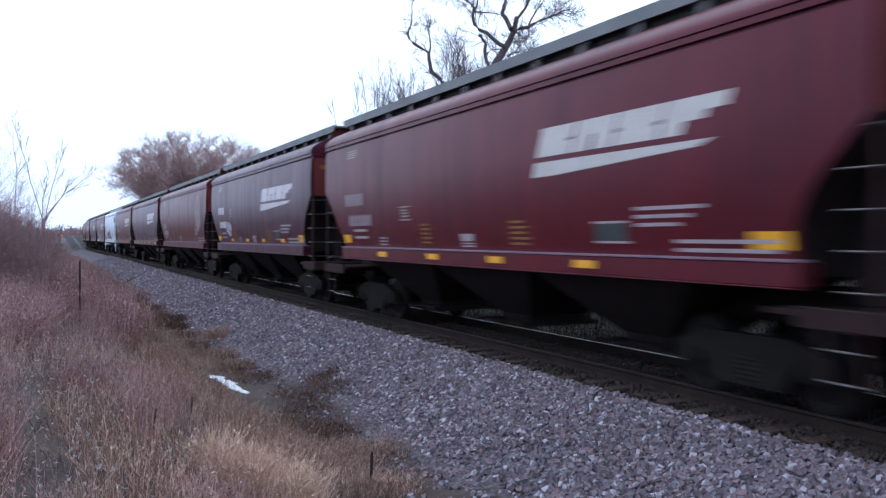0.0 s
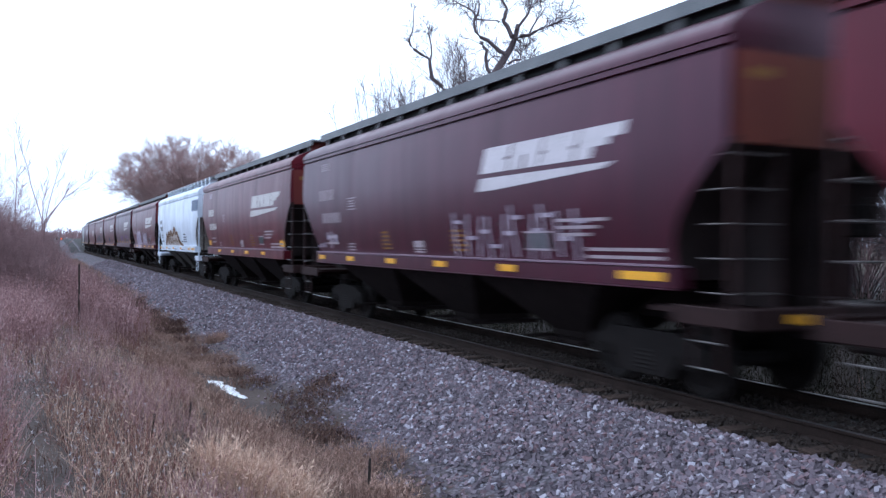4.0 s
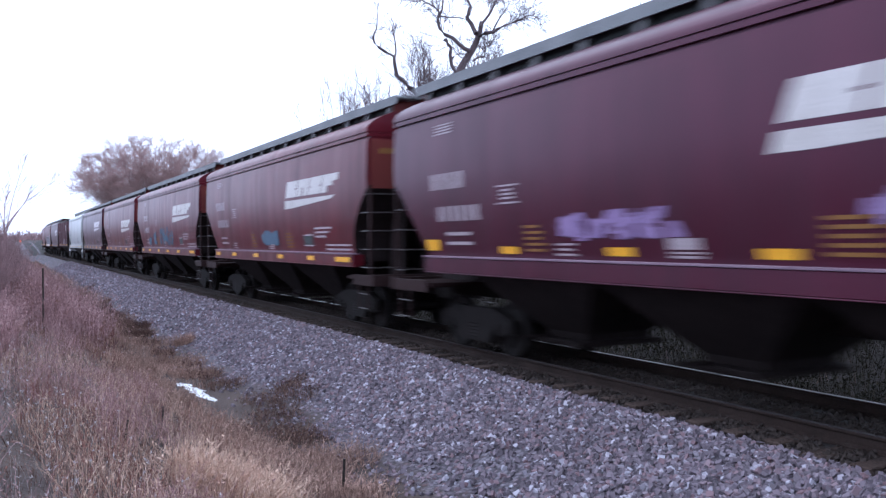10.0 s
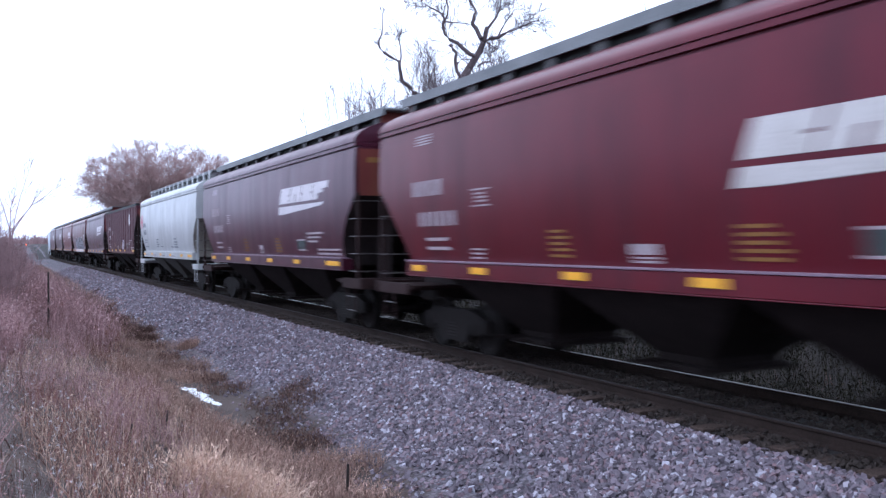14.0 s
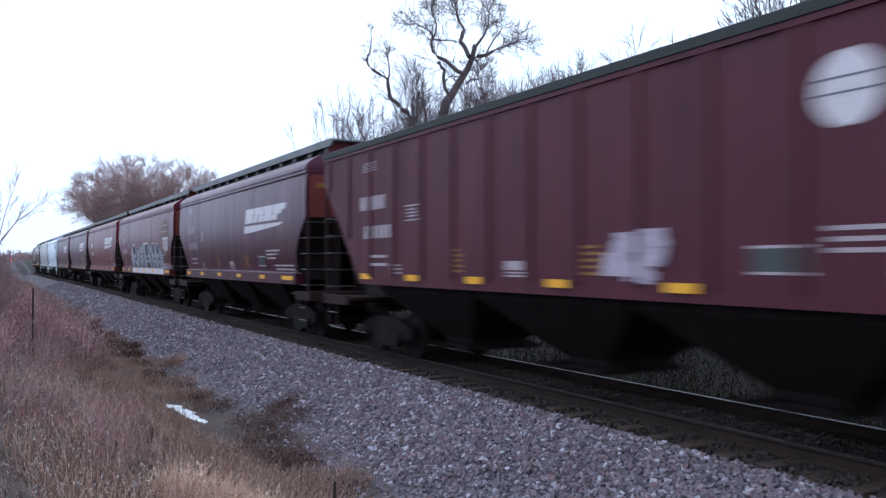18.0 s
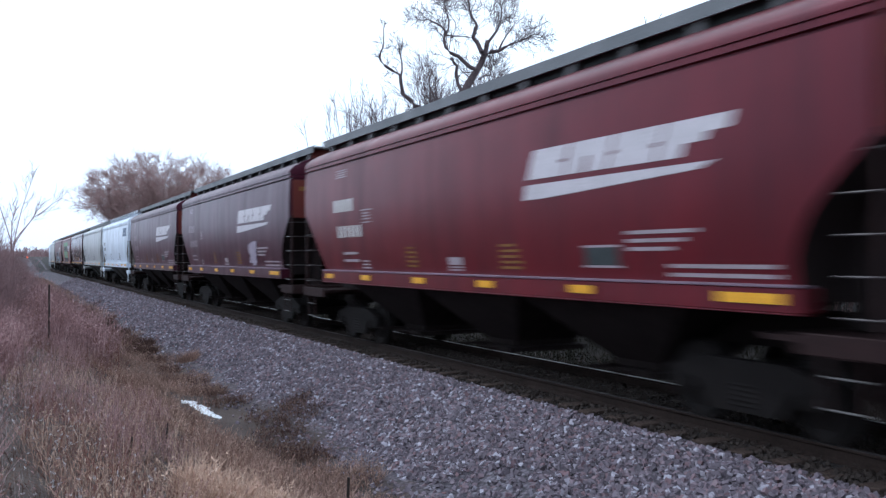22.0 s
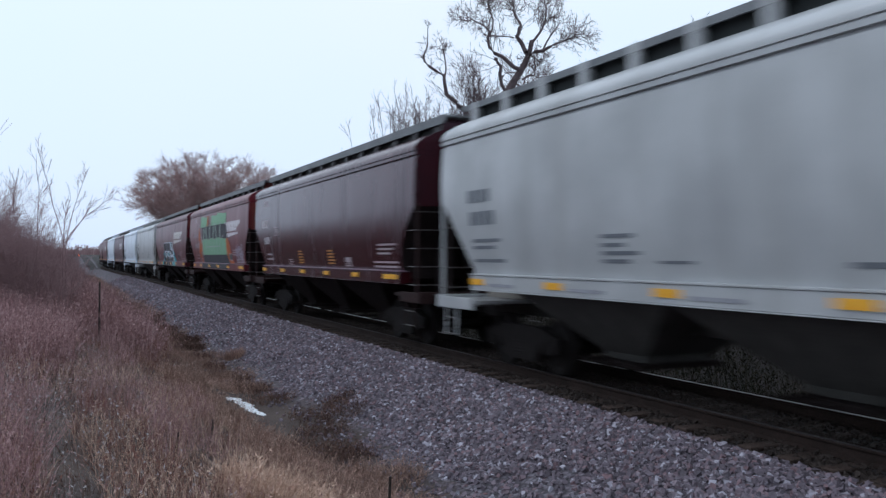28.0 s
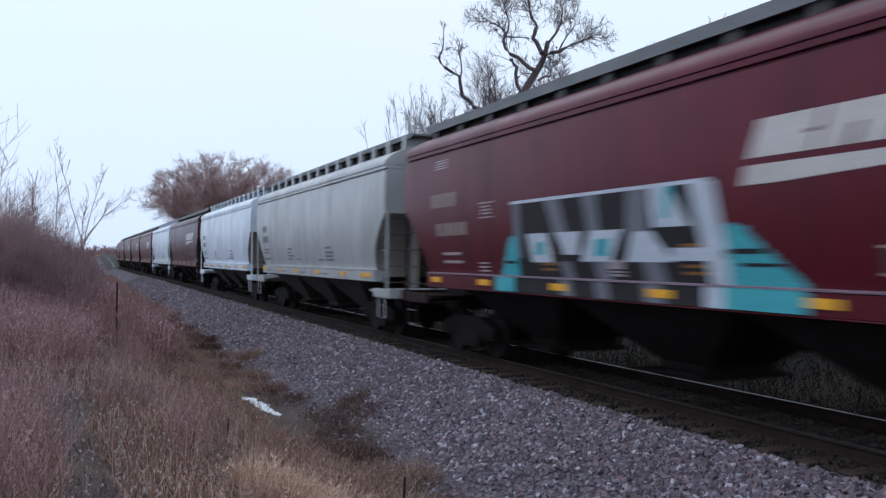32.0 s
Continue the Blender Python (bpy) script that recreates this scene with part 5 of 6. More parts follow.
# ---- dry grass and weeds ----
def blades(name, label, category, material, x, y, h, w, lean, seed, fuzz=0, fuzz_len=0.05, droop=0.35, wind=(0.0, 0.0), top=0.3):
    """Thin tapering stems from the ground at x, y; fuzz: small side leaves on the upper part of each stem."""
    r = np.random.default_rng(seed)
    n = len(x)
    z = np.array([ground_z(a, b) for a, b in zip(x, y)]) - 0.02
    ang = r.uniform(0, 2 * np.pi, n)
    tilt = np.abs(r.normal(0, lean, n))
    d = np.c_[np.cos(ang) * tilt + wind[0], np.sin(ang) * tilt + wind[1], np.ones(n)]
    d /= np.linalg.norm(d, axis=1)[:, None]
    fa = r.uniform(0, np.pi, n)
    side = np.c_[np.cos(fa), np.sin(fa), np.zeros(n)] * (w / 2)[:, None]
    p0 = np.c_[x, y, z]
    p1 = p0 + d * (h * 0.55)[:, None]
    p2 = p0 + d * h[:, None] + np.c_[np.cos(ang), np.sin(ang), -0.4 * np.ones(n)] * (h * droop * r.uniform(0, 0.6, n))[:, None]
    co = np.stack([p0 - side, p0 + side, p1 + side * 0.8, p1 - side * 0.8, p2 + side * 0.25, p2 - side * 0.25], 1).reshape(-1, 3)
    k = 6 * np.arange(n)[:, None]
    faces = [np.concatenate([k + np.array([[0, 1, 2, 3]]), k + np.array([[3, 2, 4, 5]])])]
    total = 6 * n
    if fuzz:
        m = n * fuzz
        i = np.repeat(np.arange(n), fuzz)
        f = r.uniform(top, 1.0, m)[:, None]
        q = np.where(f < 0.55, p0[i] + (p1[i] - p0[i]) * f / 0.55, p1[i] + (p2[i] - p1[i]) * (f - 0.55) / 0.45)
        v = r.normal(size=(m, 3)) * 0.7 + np.array([0, 0, 0.7])
        v /= np.linalg.norm(v, axis=1)[:, None]
        s = np.cross(v, r.normal(size=(m, 3)))
        s /= np.linalg.norm(s, axis=1)[:, None]
        ln = r.uniform(0.4, 1.3, m)[:, None] * fuzz_len
        co = np.concatenate([co, np.stack([q, q + v * ln * 0.5 + s * ln * 0.13, q + v * ln, q + v * ln * 0.5 - s * ln * 0.13], 1).reshape(-1, 3)])
        faces.append(total + 4 * np.arange(m)[:, None] + np.array([[0, 1, 2, 3]]))
    me = mesh_np(name, co, np.concatenate(faces), material)
    return tagged(new(name, me), label, category, kind="stuff")


def grass_mat(name, stops):
    m, t, b = nodes_of(name)
    g = t.nodes.new("ShaderNodeNewGeometry")
    col = ramp(t, g.outputs["Random Per Island"], stops)
    col = mixed(t, ramp(t, tex_noise(t, 1.3, 5), [(0.44, (0.0,) * 3), (0.62, (0.65,) * 3)]), col, stops[0][1])
    t.links.new(col, b.inputs["Base Color"])
    b.inputs["Roughness"].default_value = 0.9
    b.inputs["Specular IOR Level"].default_value = 0.15
    return m


WEED = grass_mat("dry_reddish_weed", [(0.0, (0.185, 0.097, 0.100)), (0.4, (0.373, 0.221, 0.218)), (0.75, (0.529, 0.336, 0.328)), (1.0, (0.685, 0.487, 0.483))])
STRAW = grass_mat("pale_straw", [(0.0, (0.420, 0.270, 0.207)), (0.5, (0.620, 0.429, 0.327)), (1.0, (0.780, 0.587, 0.464))])
DULL = grass_mat("dull_brown_grass", [(0.0, (0.167, 0.102, 0.084)), (0.5, (0.359, 0.230, 0.184)), (1.0, (0.598, 0.407, 0.327))])
RUSSET = grass_mat("russet_weed", [(0.0, (0.115, 0.049, 0.038)), (0.5, (0.229, 0.103, 0.084)), (1.0, (0.344, 0.184, 0.147))])
SEED = grass_mat("grey_white_seed_fluff", [(0.0, (0.4, 0.36, 0.37)), (0.5, (0.56, 0.52, 0.53)), (1.0, (0.74, 0.71, 0.72))])
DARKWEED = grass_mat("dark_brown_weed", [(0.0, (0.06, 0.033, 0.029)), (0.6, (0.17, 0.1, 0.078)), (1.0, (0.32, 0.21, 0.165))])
# olive taken nearly to black, with the shade behind the train in it
OLIVE = grass_mat("shaded_olive_bank_grass", [(0.0, (0.008, 0.007, 0.005)), (0.5, (0.016, 0.016, 0.0095)), (1.0, (0.045, 0.038, 0.024))])


def bank(n, y0, y1, x_lo, x_hi, seed):
    r = np.random.default_rng(seed)
    y = y0 + (y1 - y0) * r.random(n) ** 1.5
    lo = np.minimum(-0.13 * y - 0.6, x_lo)
    return lo + (x_hi - lo) * r.random(n), y, r


def edge_of_weeds(y):
    return 2.3 + 0.022 * np.clip(y, 0, 45) + 0.2 * np.sin(y * 0.8) + 0.12 * np.sin(y * 2.1 + 1)


def clumpy(x, y, scale, seed, cut):
    """True inside the clumps of a soft random pattern."""
    return np.array([noise.noise((a * scale, b * scale * 0.6, seed)) for a, b in zip(x, y)]) > cut


def plant_bank():
    # weeds in clumps with dark gaps, lower towards the ditch
    def on_bank(x, y):
        hollow = (np.abs(x - 0.03 - 0.1 * np.sin(1.3 * y)) < 0.17) & (y > 4.4) & (y < 10.5)
        bare = np.hypot((x + 0.95) / 0.3, (y - 12.5) / 1.6) < 1
        return (x < edge_of_weeds(y)) & (np.hypot(x, y) > 3.2) & (np.hypot((x - 1.75) / 0.75, (y - 7.5) / 1.3) > 1) & ~hollow & ~bare

    x, y, r = bank(42000, 3.4, 26, -1.4, 3.6, 11)
    k = on_bank(x, y) & clumpy(x, y, 1.1, 1.0, 0.0) & clumpy(x, y, 0.45, 12.0, -0.2)
    x, y = x[k], y[k]
    lift = np.array([noise.noise((a * 0.8, b * 0.5, 7.0)) for a, b in zip(x, y)])
    h = r.uniform(0.16, 0.6, len(x)) * (0.85 + 1.7 * lift) * np.clip(1.35 - 0.5 * (x - edge_of_weeds(y) + 2.6), 0.4, 1.15)
    blades("weeds", "dry reddish-brown weeds on the bank beside the track", "weeds", WEED, x, y, h, r.uniform(0.002, 0.0042, len(x)), 0.4, 12, 15, 0.019)
    x, y, r = bank(12000, 3.4, 30, -1.4, 3.6, 21)
    k = on_bank(x, y) & clumpy(x, y, 0.9, 4.0, 0.03)
    x, y = x[k], y[k]
    blades("weeds", "dark russet weeds in clumps on the bank", "weeds", RUSSET, x, y, r.uniform(0.15, 0.5, len(x)), r.uniform(0.002, 0.004, len(x)), 0.4, 22, 16, 0.02)
    r = np.random.default_rng(41)
    y = r.uniform(11.5, 23.0, 7000)
    x = r.uniform(-1.9, 0.5, 7000) - 0.02 * y
    k = clumpy(x, y, 0.8, 8.0, -0.15)
    x, y = x[k], y[k]
    blades("weeds", "tall reddish-brown weeds below the bushes", "weeds", WEED, x, y, r.uniform(0.5, 1.05, len(x)), r.uniform(0.004, 0.007, len(x)), 0.4, 42, 14, 0.04)
    # plumes of pale seed fluff on thin stalks, thickest up the bank
    x, y, r = bank(4500, 3.6, 26, -1.6, 1.8, 23)
    k = (np.hypot(x, y) > 3.4) & clumpy(x, y, 0.9, 9.0, -0.05) & (r.random(len(x)) < np.clip(1.1 - 0.75 * (x + 0.4), 0.08, 1))
    x, y = x[k], y[k]
    blades("seed_heads", "thin stalks with grey-white seed fluff among the weeds", "weeds", SEED, x, y, r.uniform(0.15, 0.5, len(x)), np.full(len(x), 0.0012), 0.35, 24, 9, 0.018, top=0.965)
    x, y, r = bank(30000, 20, 130, -1.5, 3.8, 13)
    k = (x < edge_of_weeds(y)) & clumpy(x, y, 0.5, 2.0, -0.2)
    x, y = x[k], y[k]
    h = r.uniform(0.4, 1.0, len(x)) * (1 + 0.5 * np.sin(x * 0.9 + y * 0.31) ** 2)
    blades("weeds", "dry reddish-brown weeds farther along the bank", "weeds", WEED, x, y, h, 0.004 + 0.0002 * y, 0.25, 14, 7, 0.07)
    r = np.random.default_rng(29)
    y = r.uniform(44, 135, 5000)
    x = r.uniform(2.6, 4.9, 5000)
    blades("weeds", "low brown weeds in the ditch farther along", "weeds", DULL, x, y, r.uniform(0.15, 0.5, 5000), 0.005 + 0.0002 * y, 0.5, 30, 4, 0.08)
    x, y, r = bank(7000, 20, 90, -1.5, 3.4, 25)
    k = (x < edge_of_weeds(y)) & clumpy(x, y, 0.4, 5.0, 0.05)
    x, y = x[k], y[k]
    blades("weeds", "dark russet weeds farther along the bank", "weeds", RUSSET, x, y, r.uniform(0.4, 1.1, len(x)), 0.004 + 0.0002 * y, 0.3, 26, 7, 0.07)
    x, y, r = bank(30000, 3.4, 34, -1.2, 4.2, 15)
    k = (x < edge_of_weeds(y) + 0.9) & (on_bank(x, y) | (x > 1.0)) & (np.hypot(x, y) > 3.0) & clumpy(x, y, 1.6, 3.0, -0.08)
    x, y = x[k], y[k]
    blades("dry_grass", "matted dull brown grass under the weeds", "grass", DULL, x, y, r.uniform(0.1, 0.36, len(x)), r.uniform(0.003, 0.007, len(x)), 0.8, 16, 0)
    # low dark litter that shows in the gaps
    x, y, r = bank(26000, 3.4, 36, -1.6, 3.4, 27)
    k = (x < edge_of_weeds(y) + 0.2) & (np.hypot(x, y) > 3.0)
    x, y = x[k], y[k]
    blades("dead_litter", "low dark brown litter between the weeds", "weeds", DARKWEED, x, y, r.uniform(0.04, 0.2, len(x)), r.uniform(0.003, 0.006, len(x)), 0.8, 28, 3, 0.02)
    r = np.random.default_rng(43)
    x, y = r.uniform(-9.0, 3.6, 16000), r.uniform(-14.0, 4.5, 16000)
    k = clumpy(x, y, 0.9, 3.0, -0.15)
    x, y = x[k], y[k]
    blades("dry_grass", "short matted dry grass on the bank", "grass", DULL, x, y, r.uniform(0.06, 0.2, len(x)), r.uniform(0.004, 0.008, len(x)), 0.9, 44, 0)
    # thin pale grass in a few patches among the weeds
    x, y, r = bank(14000, 3.6, 30, -1.2, 3.4, 17)
    k = (x < edge_of_weeds(y) - 0.1) & clumpy(x, y, 0.6, 6.0, -0.06) & on_bank(x, y)
    x, y = x[k], y[k]
    blades("dry_grass", "thin pale dry grass among the weeds", "grass", STRAW, x, y, r.uniform(0.2, 0.5, len(x)), r.uniform(0.0025, 0.004, len(x)), 0.4, 18, 2, 0.03)


plant_bank()


def tuft(cx, cy, rx, n, h0, h1, mat, label, seed, lean=0.45, fuzz=0, name="grass_tuft", w=0.006):
    r = np.random.default_rng(seed)
    a, q = r.uniform(0, 2 * np.pi, n), np.sqrt(r.random(n)) * rx
    ob = blades(name, label, "grass", mat, cx + q * np.cos(a), cy + q * np.sin(a), r.uniform(h0, h1, n), np.full(n, w), lean, seed + 1, fuzz, 0.05, 0.6)
    return ob


def far_bank():
    # dark blade colours carry the shade that lies behind the train
    r = np.random.default_rng(31)
    n = 24000
    y = 2 + 110 * r.random(n) ** 1.6
    x = r.uniform(10.9, 17.0, n)
    blades("bank_weeds", "olive weeds beyond the track, darkened for the shade behind the train", "weeds", OLIVE, x, y, r.uniform(0.3, 1.0, n) * (0.6 + 0.9 * np.sin(x * 1.1 + y * 0.45) ** 2), r.uniform(0.006, 0.012, n), 0.5, 32, 5, 0.09)
    n = 1500
    y = 2 + 70 * r.random(n) ** 1.4
    x = r.uniform(10.6, 14.0, n)
    blades("dry_grass", "fallen dull brown grass beyond the track", "grass", DARKWEED, x, y, r.uniform(0.2, 0.6, n), r.uniform(0.005, 0.009, n), 0.9, 34, 0)


far_bank()


# ---- bare trees and bushes ----
class Wood:
    """Collects tapering branches into one mesh."""

    def __init__(self, seed, sides=4, cap=1.0):
        self.cap = cap
        self.co, self.f, self.r, self.sides = [], [], random.Random(seed), sides

    def limb(self, pts, r0, r1, sides=None):
        s = sides or self.sides
        n = len(pts)
        base = len(self.co)
        for i, p in enumerate(pts):
            d = (pts[min(i + 1, n - 1)] - pts[max(i - 1, 0)]).normalized()
            a = d.orthogonal().normalized()
            b = d.cross(a)
            k = r0 + (r1 - r0) * i / (n - 1)
            for j in range(s):
                t = 2 * math.pi * j / s
                self.co.append(p + k * (math.cos(t) * a + math.sin(t) * b))
        for i in range(n - 1):
            for j in range(s):
                q = base + i * s
                self.f.append((q + j, q + (j + 1) % s, q + s + (j + 1) % s, q + s + j))

    def wander(self, p, d, length, bend, up, n=5):
        pts = [p.copy()]
        d = d.normalized()
        for _ in range(n):
            d = (d + Vector((self.r.gauss(0, bend), self.r.gauss(0, bend), self.r.gauss(0, bend) + up))).normalized()
            p = p + d * (length / n)
            pts.append(p.copy())
        return pts

    def grow(self, pts, r0, r1, level, kids, lens, spread, bend, up, r_min):
        """Side branches along a limb, and theirs in turn."""
        n = len(pts)
        for _ in range(kids[0]):
            f = self.r.uniform(0.25, 1.0) * (n - 1.001)
            i = int(f)
            p = pts[i].lerp(pts[i + 1], f - i)
            d = (pts[i + 1] - pts[i]).normalized()
            out = Vector((self.r.gauss(0, 1), self.r.gauss(0, 1), self.r.gauss(0, 1)))
            out = (out - out.dot(d) * d).normalized()
            d = (d * math.cos(spread) + out * math.sin(spread)).normalized()
            rr = max(r_min, min(self.cap, (r0 + (r1 - r0) * f / (n - 1)) * 0.55))
            ln = lens[0] * self.r.uniform(0.4, 1.2) * (1.15 - 0.5 * f / n)
            sub = self.wander(p, d, ln, bend, up, 4 if level > 1 else 3)
            self.limb(sub, rr, max(r_min * 0.6, rr * 0.35), self.sides if level > 1 else 3)
            if level > 1:
                self.grow(sub, rr, rr * 0.4, level - 1, kids[1:], lens[1:], spread, bend, up, r_min)

    def mesh(self, name, mat):
        me = mesh_np(name, [tuple(c) for c in self.co], self.f, mat)
        for p in me.polygons:
            p.use_smooth = True
        return me


BARK = rough_mat("grey_brown_bark", (0.085, 0.06, 0.064), (0.155, 0.115, 0.12), 3.0, 0.9, 0, 0.6, 0.02)
TWIG = rough_mat("reddish_twig_bark", (0.31, 0.195, 0.183), (0.47, 0.315, 0.3), 2.0, 0.9)
BRUSH = rough_mat("purple_brown_brush", (0.2, 0.12, 0.125), (0.34, 0.215, 0.215), 2.0, 0.9)


def tree_thing(name, label, category, at, trunk, crown, mat, crown_mat):
    th = tagged(new(name), label, category)
    th.location = at
    t = piece("trunk", trunk.mesh("trunk", mat), th)
    c = piece("crown", crown.mesh("crown", crown_mat), th)
    return th


def old_tree():
    """A tall bare tree with crooked limbs; across is at right angles to the line of sight."""
    across = Vector((math.cos(radians(-29)), math.sin(radians(-29)), 0))
    into = Vector((math.sin(radians(29)), math.cos(radians(29)), 0))
    tr, cr = Wood(41, 6), Wood(42, 3, 0.026)

    def limb(shape, r0, r1, depth, kids=(15, 6, 4), lens=(1.45, 0.9, 0.5), start=0.05):
        pts = []
        n = len(shape)
        for i, (u, z) in enumerate(shape):
            pts.append(across * u + into * (depth * i / n) + Vector((0, 0, z)))
        fine = []
        for a, b in zip(pts, pts[1:]):
            fine += [a, a.lerp(b, 0.5) + Vector((tr.r.gauss(0, 0.06), tr.r.gauss(0, 0.06), tr.r.gauss(0, 0.06)))]
        fine.append(pts[-1])
        tr.limb(fine, r0, r1)
        if kids:
            cr.grow(fine[int(len(fine) * start):], r0 * 0.6, r1, 3, kids, lens, 0.7, 0.2, 0.04, 0.0115)

    limb([(-2.6, 0), (-2.0, 6.0), (-0.65, 10.9), (-0.28, 11.4), (0.37, 12.5), (0.81, 13.35), (1.08, 14.4)], 0.34, 0.13, 0.4, None)
    limb([(0.81, 13.35), (1.7, 13.63), (2.4, 13.98), (3.3, 14.26), (4.1, 14.46)], 0.13, 0.02, -1.0)
    limb([(0.74, 13.6), (0.45, 14.24), (0.3, 14.83), (0.44, 15.27), (0.08, 15.9), (-0.07, 16.8), (0.2, 17.8)], 0.15, 0.03, 0.8, (20, 7, 4), (1.7, 1.0, 0.55))
    limb([(0.37, 12.6), (-0.36, 13.07), (-1.1, 13.53), (-1.47, 14.13), (-1.39, 14.65), (-1.76, 15.1), (-2.43, 15.41), (-3.1, 15.43)], 0.13, 0.02, -0.9)
    limb([(-1.4, 14.65), (-0.6, 14.6), (0.1, 14.5)], 0.05, 0.02, 0.3, (5, 4, 3), (0.8, 0.5, 0.3))
    limb([(-1.4, 14.7), (-1.2, 15.6), (-1.5, 16.6), (-1.2, 17.4)], 0.06, 0.02, 0.6)
    limb([(-0.43, 11.3), (-0.8, 12.34), (-0.95, 13.0), (-1.12, 13.2)], 0.11, 0.08, -0.5, (4, 4, 3))
    limb([(-0.75, 12.1), (-0.45, 12.4), (0.1, 12.4)], 0.06, 0.03, -0.2, None)
    limb([(-2.3, 7.0), (-2.57, 9.85), (-3.23, 10.45), (-3.9, 11.13), (-4.06, 12.25), (-4.95, 12.78), (-5.25, 13.3), (-5.03, 13.83), (-5.0, 14.95)], 0.17, 0.02, -0.8, (8, 5, 3), (0.75, 0.5, 0.3), 0.3)
    limb([(-4.05, 12.2), (-4.0, 13.1), (-4.2, 14.0)], 0.06, 0.02, 0.3, (9, 5, 3), (0.9, 0.5, 0.3))
    limb([(0.52, 12.0), (1.25, 12.31), (1.32, 13.04)], 0.08, 0.02, 0.5)
    limb([(0.95, 14.0), (1.6, 14.9), (1.9, 15.9), (1.8, 16.8)], 0.09, 0.02, 0.9, (15, 6, 4))
    limb([(1.7, 13.7), (2.2, 14.6), (2.7, 15.3)], 0.06, 0.02, -0.4, (8, 5, 3))
    tree_thing("old_tree", "tall bare crooked tree beyond the railway embankment", "tree", (24.3, 43.7, 0.4), tr, cr, BARK, BARK)


old_tree()


def willow():
    """A wide bare dome of fine reddish twigs on many arching stems."""
    tr, cr = Wood(51, 5), Wood(52, 3)
    n = 84
    for i in range(n):
        a = 2.39996 * i
        up = -0.1 + 1.08 * (i + 0.5) / n
        out = math.sqrt(max(0.0, 1 - min(1.0, up) ** 2))
        k = tr.r.uniform(0.76, 0.92)
        tip = Vector((9.6 * k * out * math.cos(a), 9.6 * k * out * math.sin(a), 7.9 + 4.6 * k * up))
        low, mid = Vector((0.5 * math.cos(a), 0.5 * math.sin(a), 0)), Vector((tip.x * 0.3, tip.y * 0.3, 0.35 * tip.z + 2.4))
        pts = []
        for j in range(9):
            f = j / 8
            wob = Vector((tr.r.gauss(0, 0.12), tr.r.gauss(0, 0.12), tr.r.gauss(0, 0.1))) * f
            pts.append((1 - f) ** 2 * low + 2 * f * (1 - f) * mid + f * f * tip + wob)
        tr.limb(pts, 0.16, 0.025)
        cr.grow(pts[3:], 0.06, 0.03, 3, (13, 8, 5), (1.8, 1.2, 0.7), 0.55, 0.13, 0.02, 0.0105)
    tree_thing("willow_tree", "broad bare willow with fine reddish twigs", "tree", (15.2, 94.0, -0.1), tr, cr, TWIG, TWIG)


willow()


def bare_tree(at, height, seed, label, mat=BARK, thin=0.013, kids=(15, 7, 5)):
    tr, cr = Wood(seed, 5), Wood(seed + 1, 3)
    stems = 2 + seed % 2
    for i in range(stems):
        a = tr.r.uniform(0, 6.28)
        pts = tr.wander(Vector((0.2 * i, 0, 0)), Vector((0.25 * math.cos(a), 0.25 * math.sin(a), 1)), height * tr.r.uniform(0.8, 1.0), 0.09, 0.06, 7)
        tr.limb(pts, 0.16, 0.03)
        cr.grow(pts[2:], 0.1, 0.03, 3, kids, (2.8, 1.5, 0.8), 0.6, 0.13, 0.07, thin)
    return tree_thing("bare_tree", label, "tree", at, tr, cr, BARK, mat)


for i, (x, y, h) in enumerate(((30.5, 38.0, 13.2), (29.0, 32.0, 11.5), (33.0, 27.0, 11.8), (24.0, 20.5, 10.5), (23.0, 15.5, 10.0), (27.0, 45.0, 12.5), (23.6, 37.0, 9.7), (26.0, 36.0, 10.4), (28.6, 36.5, 10.8))):
    bare_tree((x, y, 0.4), h, 60 + 3 * i, "leafless scrub tree behind the embankment")


def stemmed(name, label, category, at, stems, twigs, mat):
    """A bush or sapling group in two parts."""
    th = tagged(new(name), label, category)
    th.location = at
    piece("trunk", stems.mesh("trunk", mat), th)
    piece("crown", twigs.mesh("crown", mat), th)
    return th


def shoots(at, n, height, seed, spread=1.0, name="sapling", label="thin upright bare saplings beyond the track", thick=0.035, mat=BARK, lean=0.09, kids=(9, 3), low=0.6):
    st, tw = Wood(seed, 3), Wood(seed + 1, 3)
    stems = []
    for i in range(n):
        st.co, st.f = [], []
        p = Vector((st.r.gauss(0, spread), st.r.gauss(0, spread), 0))
        h = height * st.r.uniform(low, 1.0)
        pts = st.wander(p, Vector((st.r.gauss(0, lean), st.r.gauss(0, lean), 1)), h, 0.05, 0.05, 7)
        st.limb(pts, thick, thick * 0.3)
        stems.append(st.mesh("stem", mat))
        tw.grow(pts[3:], thick * 0.7, 0.01, 2, kids, (1.2, 0.6), 0.4, 0.1, 0.12, 0.009)
    th = tagged(new(name), label, "sapling")
    th.location = at
    for me in stems:
        piece("stem", me, th)
    piece("crown", tw.mesh("crown", mat), th)
    return th


shoots((15.3, 40.0, 0.2), 16, 9.8, 81, 0.5, low=0.75)
shoots((13.5, 44.1, 0.0), 3, 9.0, 83, 0.2, label="two thin bare saplings beyond the track")
shoots((17.5, 41.0, 0.2), 12, 10.6, 85, 0.7, low=0.7)
for i, (x, y, h) in enumerate(((19.4, 42.6, 9.4), (20.7, 42.0, 11.0), (21.9, 43.4, 12.4), (23.2, 43.0, 11.8), (25.8, 42.2, 11.6))):
    bare_tree((x, y, 0.3), h, 300 + 3 * i, "slender bare tree with fine twigs beside the crooked one", thin=0.0105, kids=(22, 8, 4))


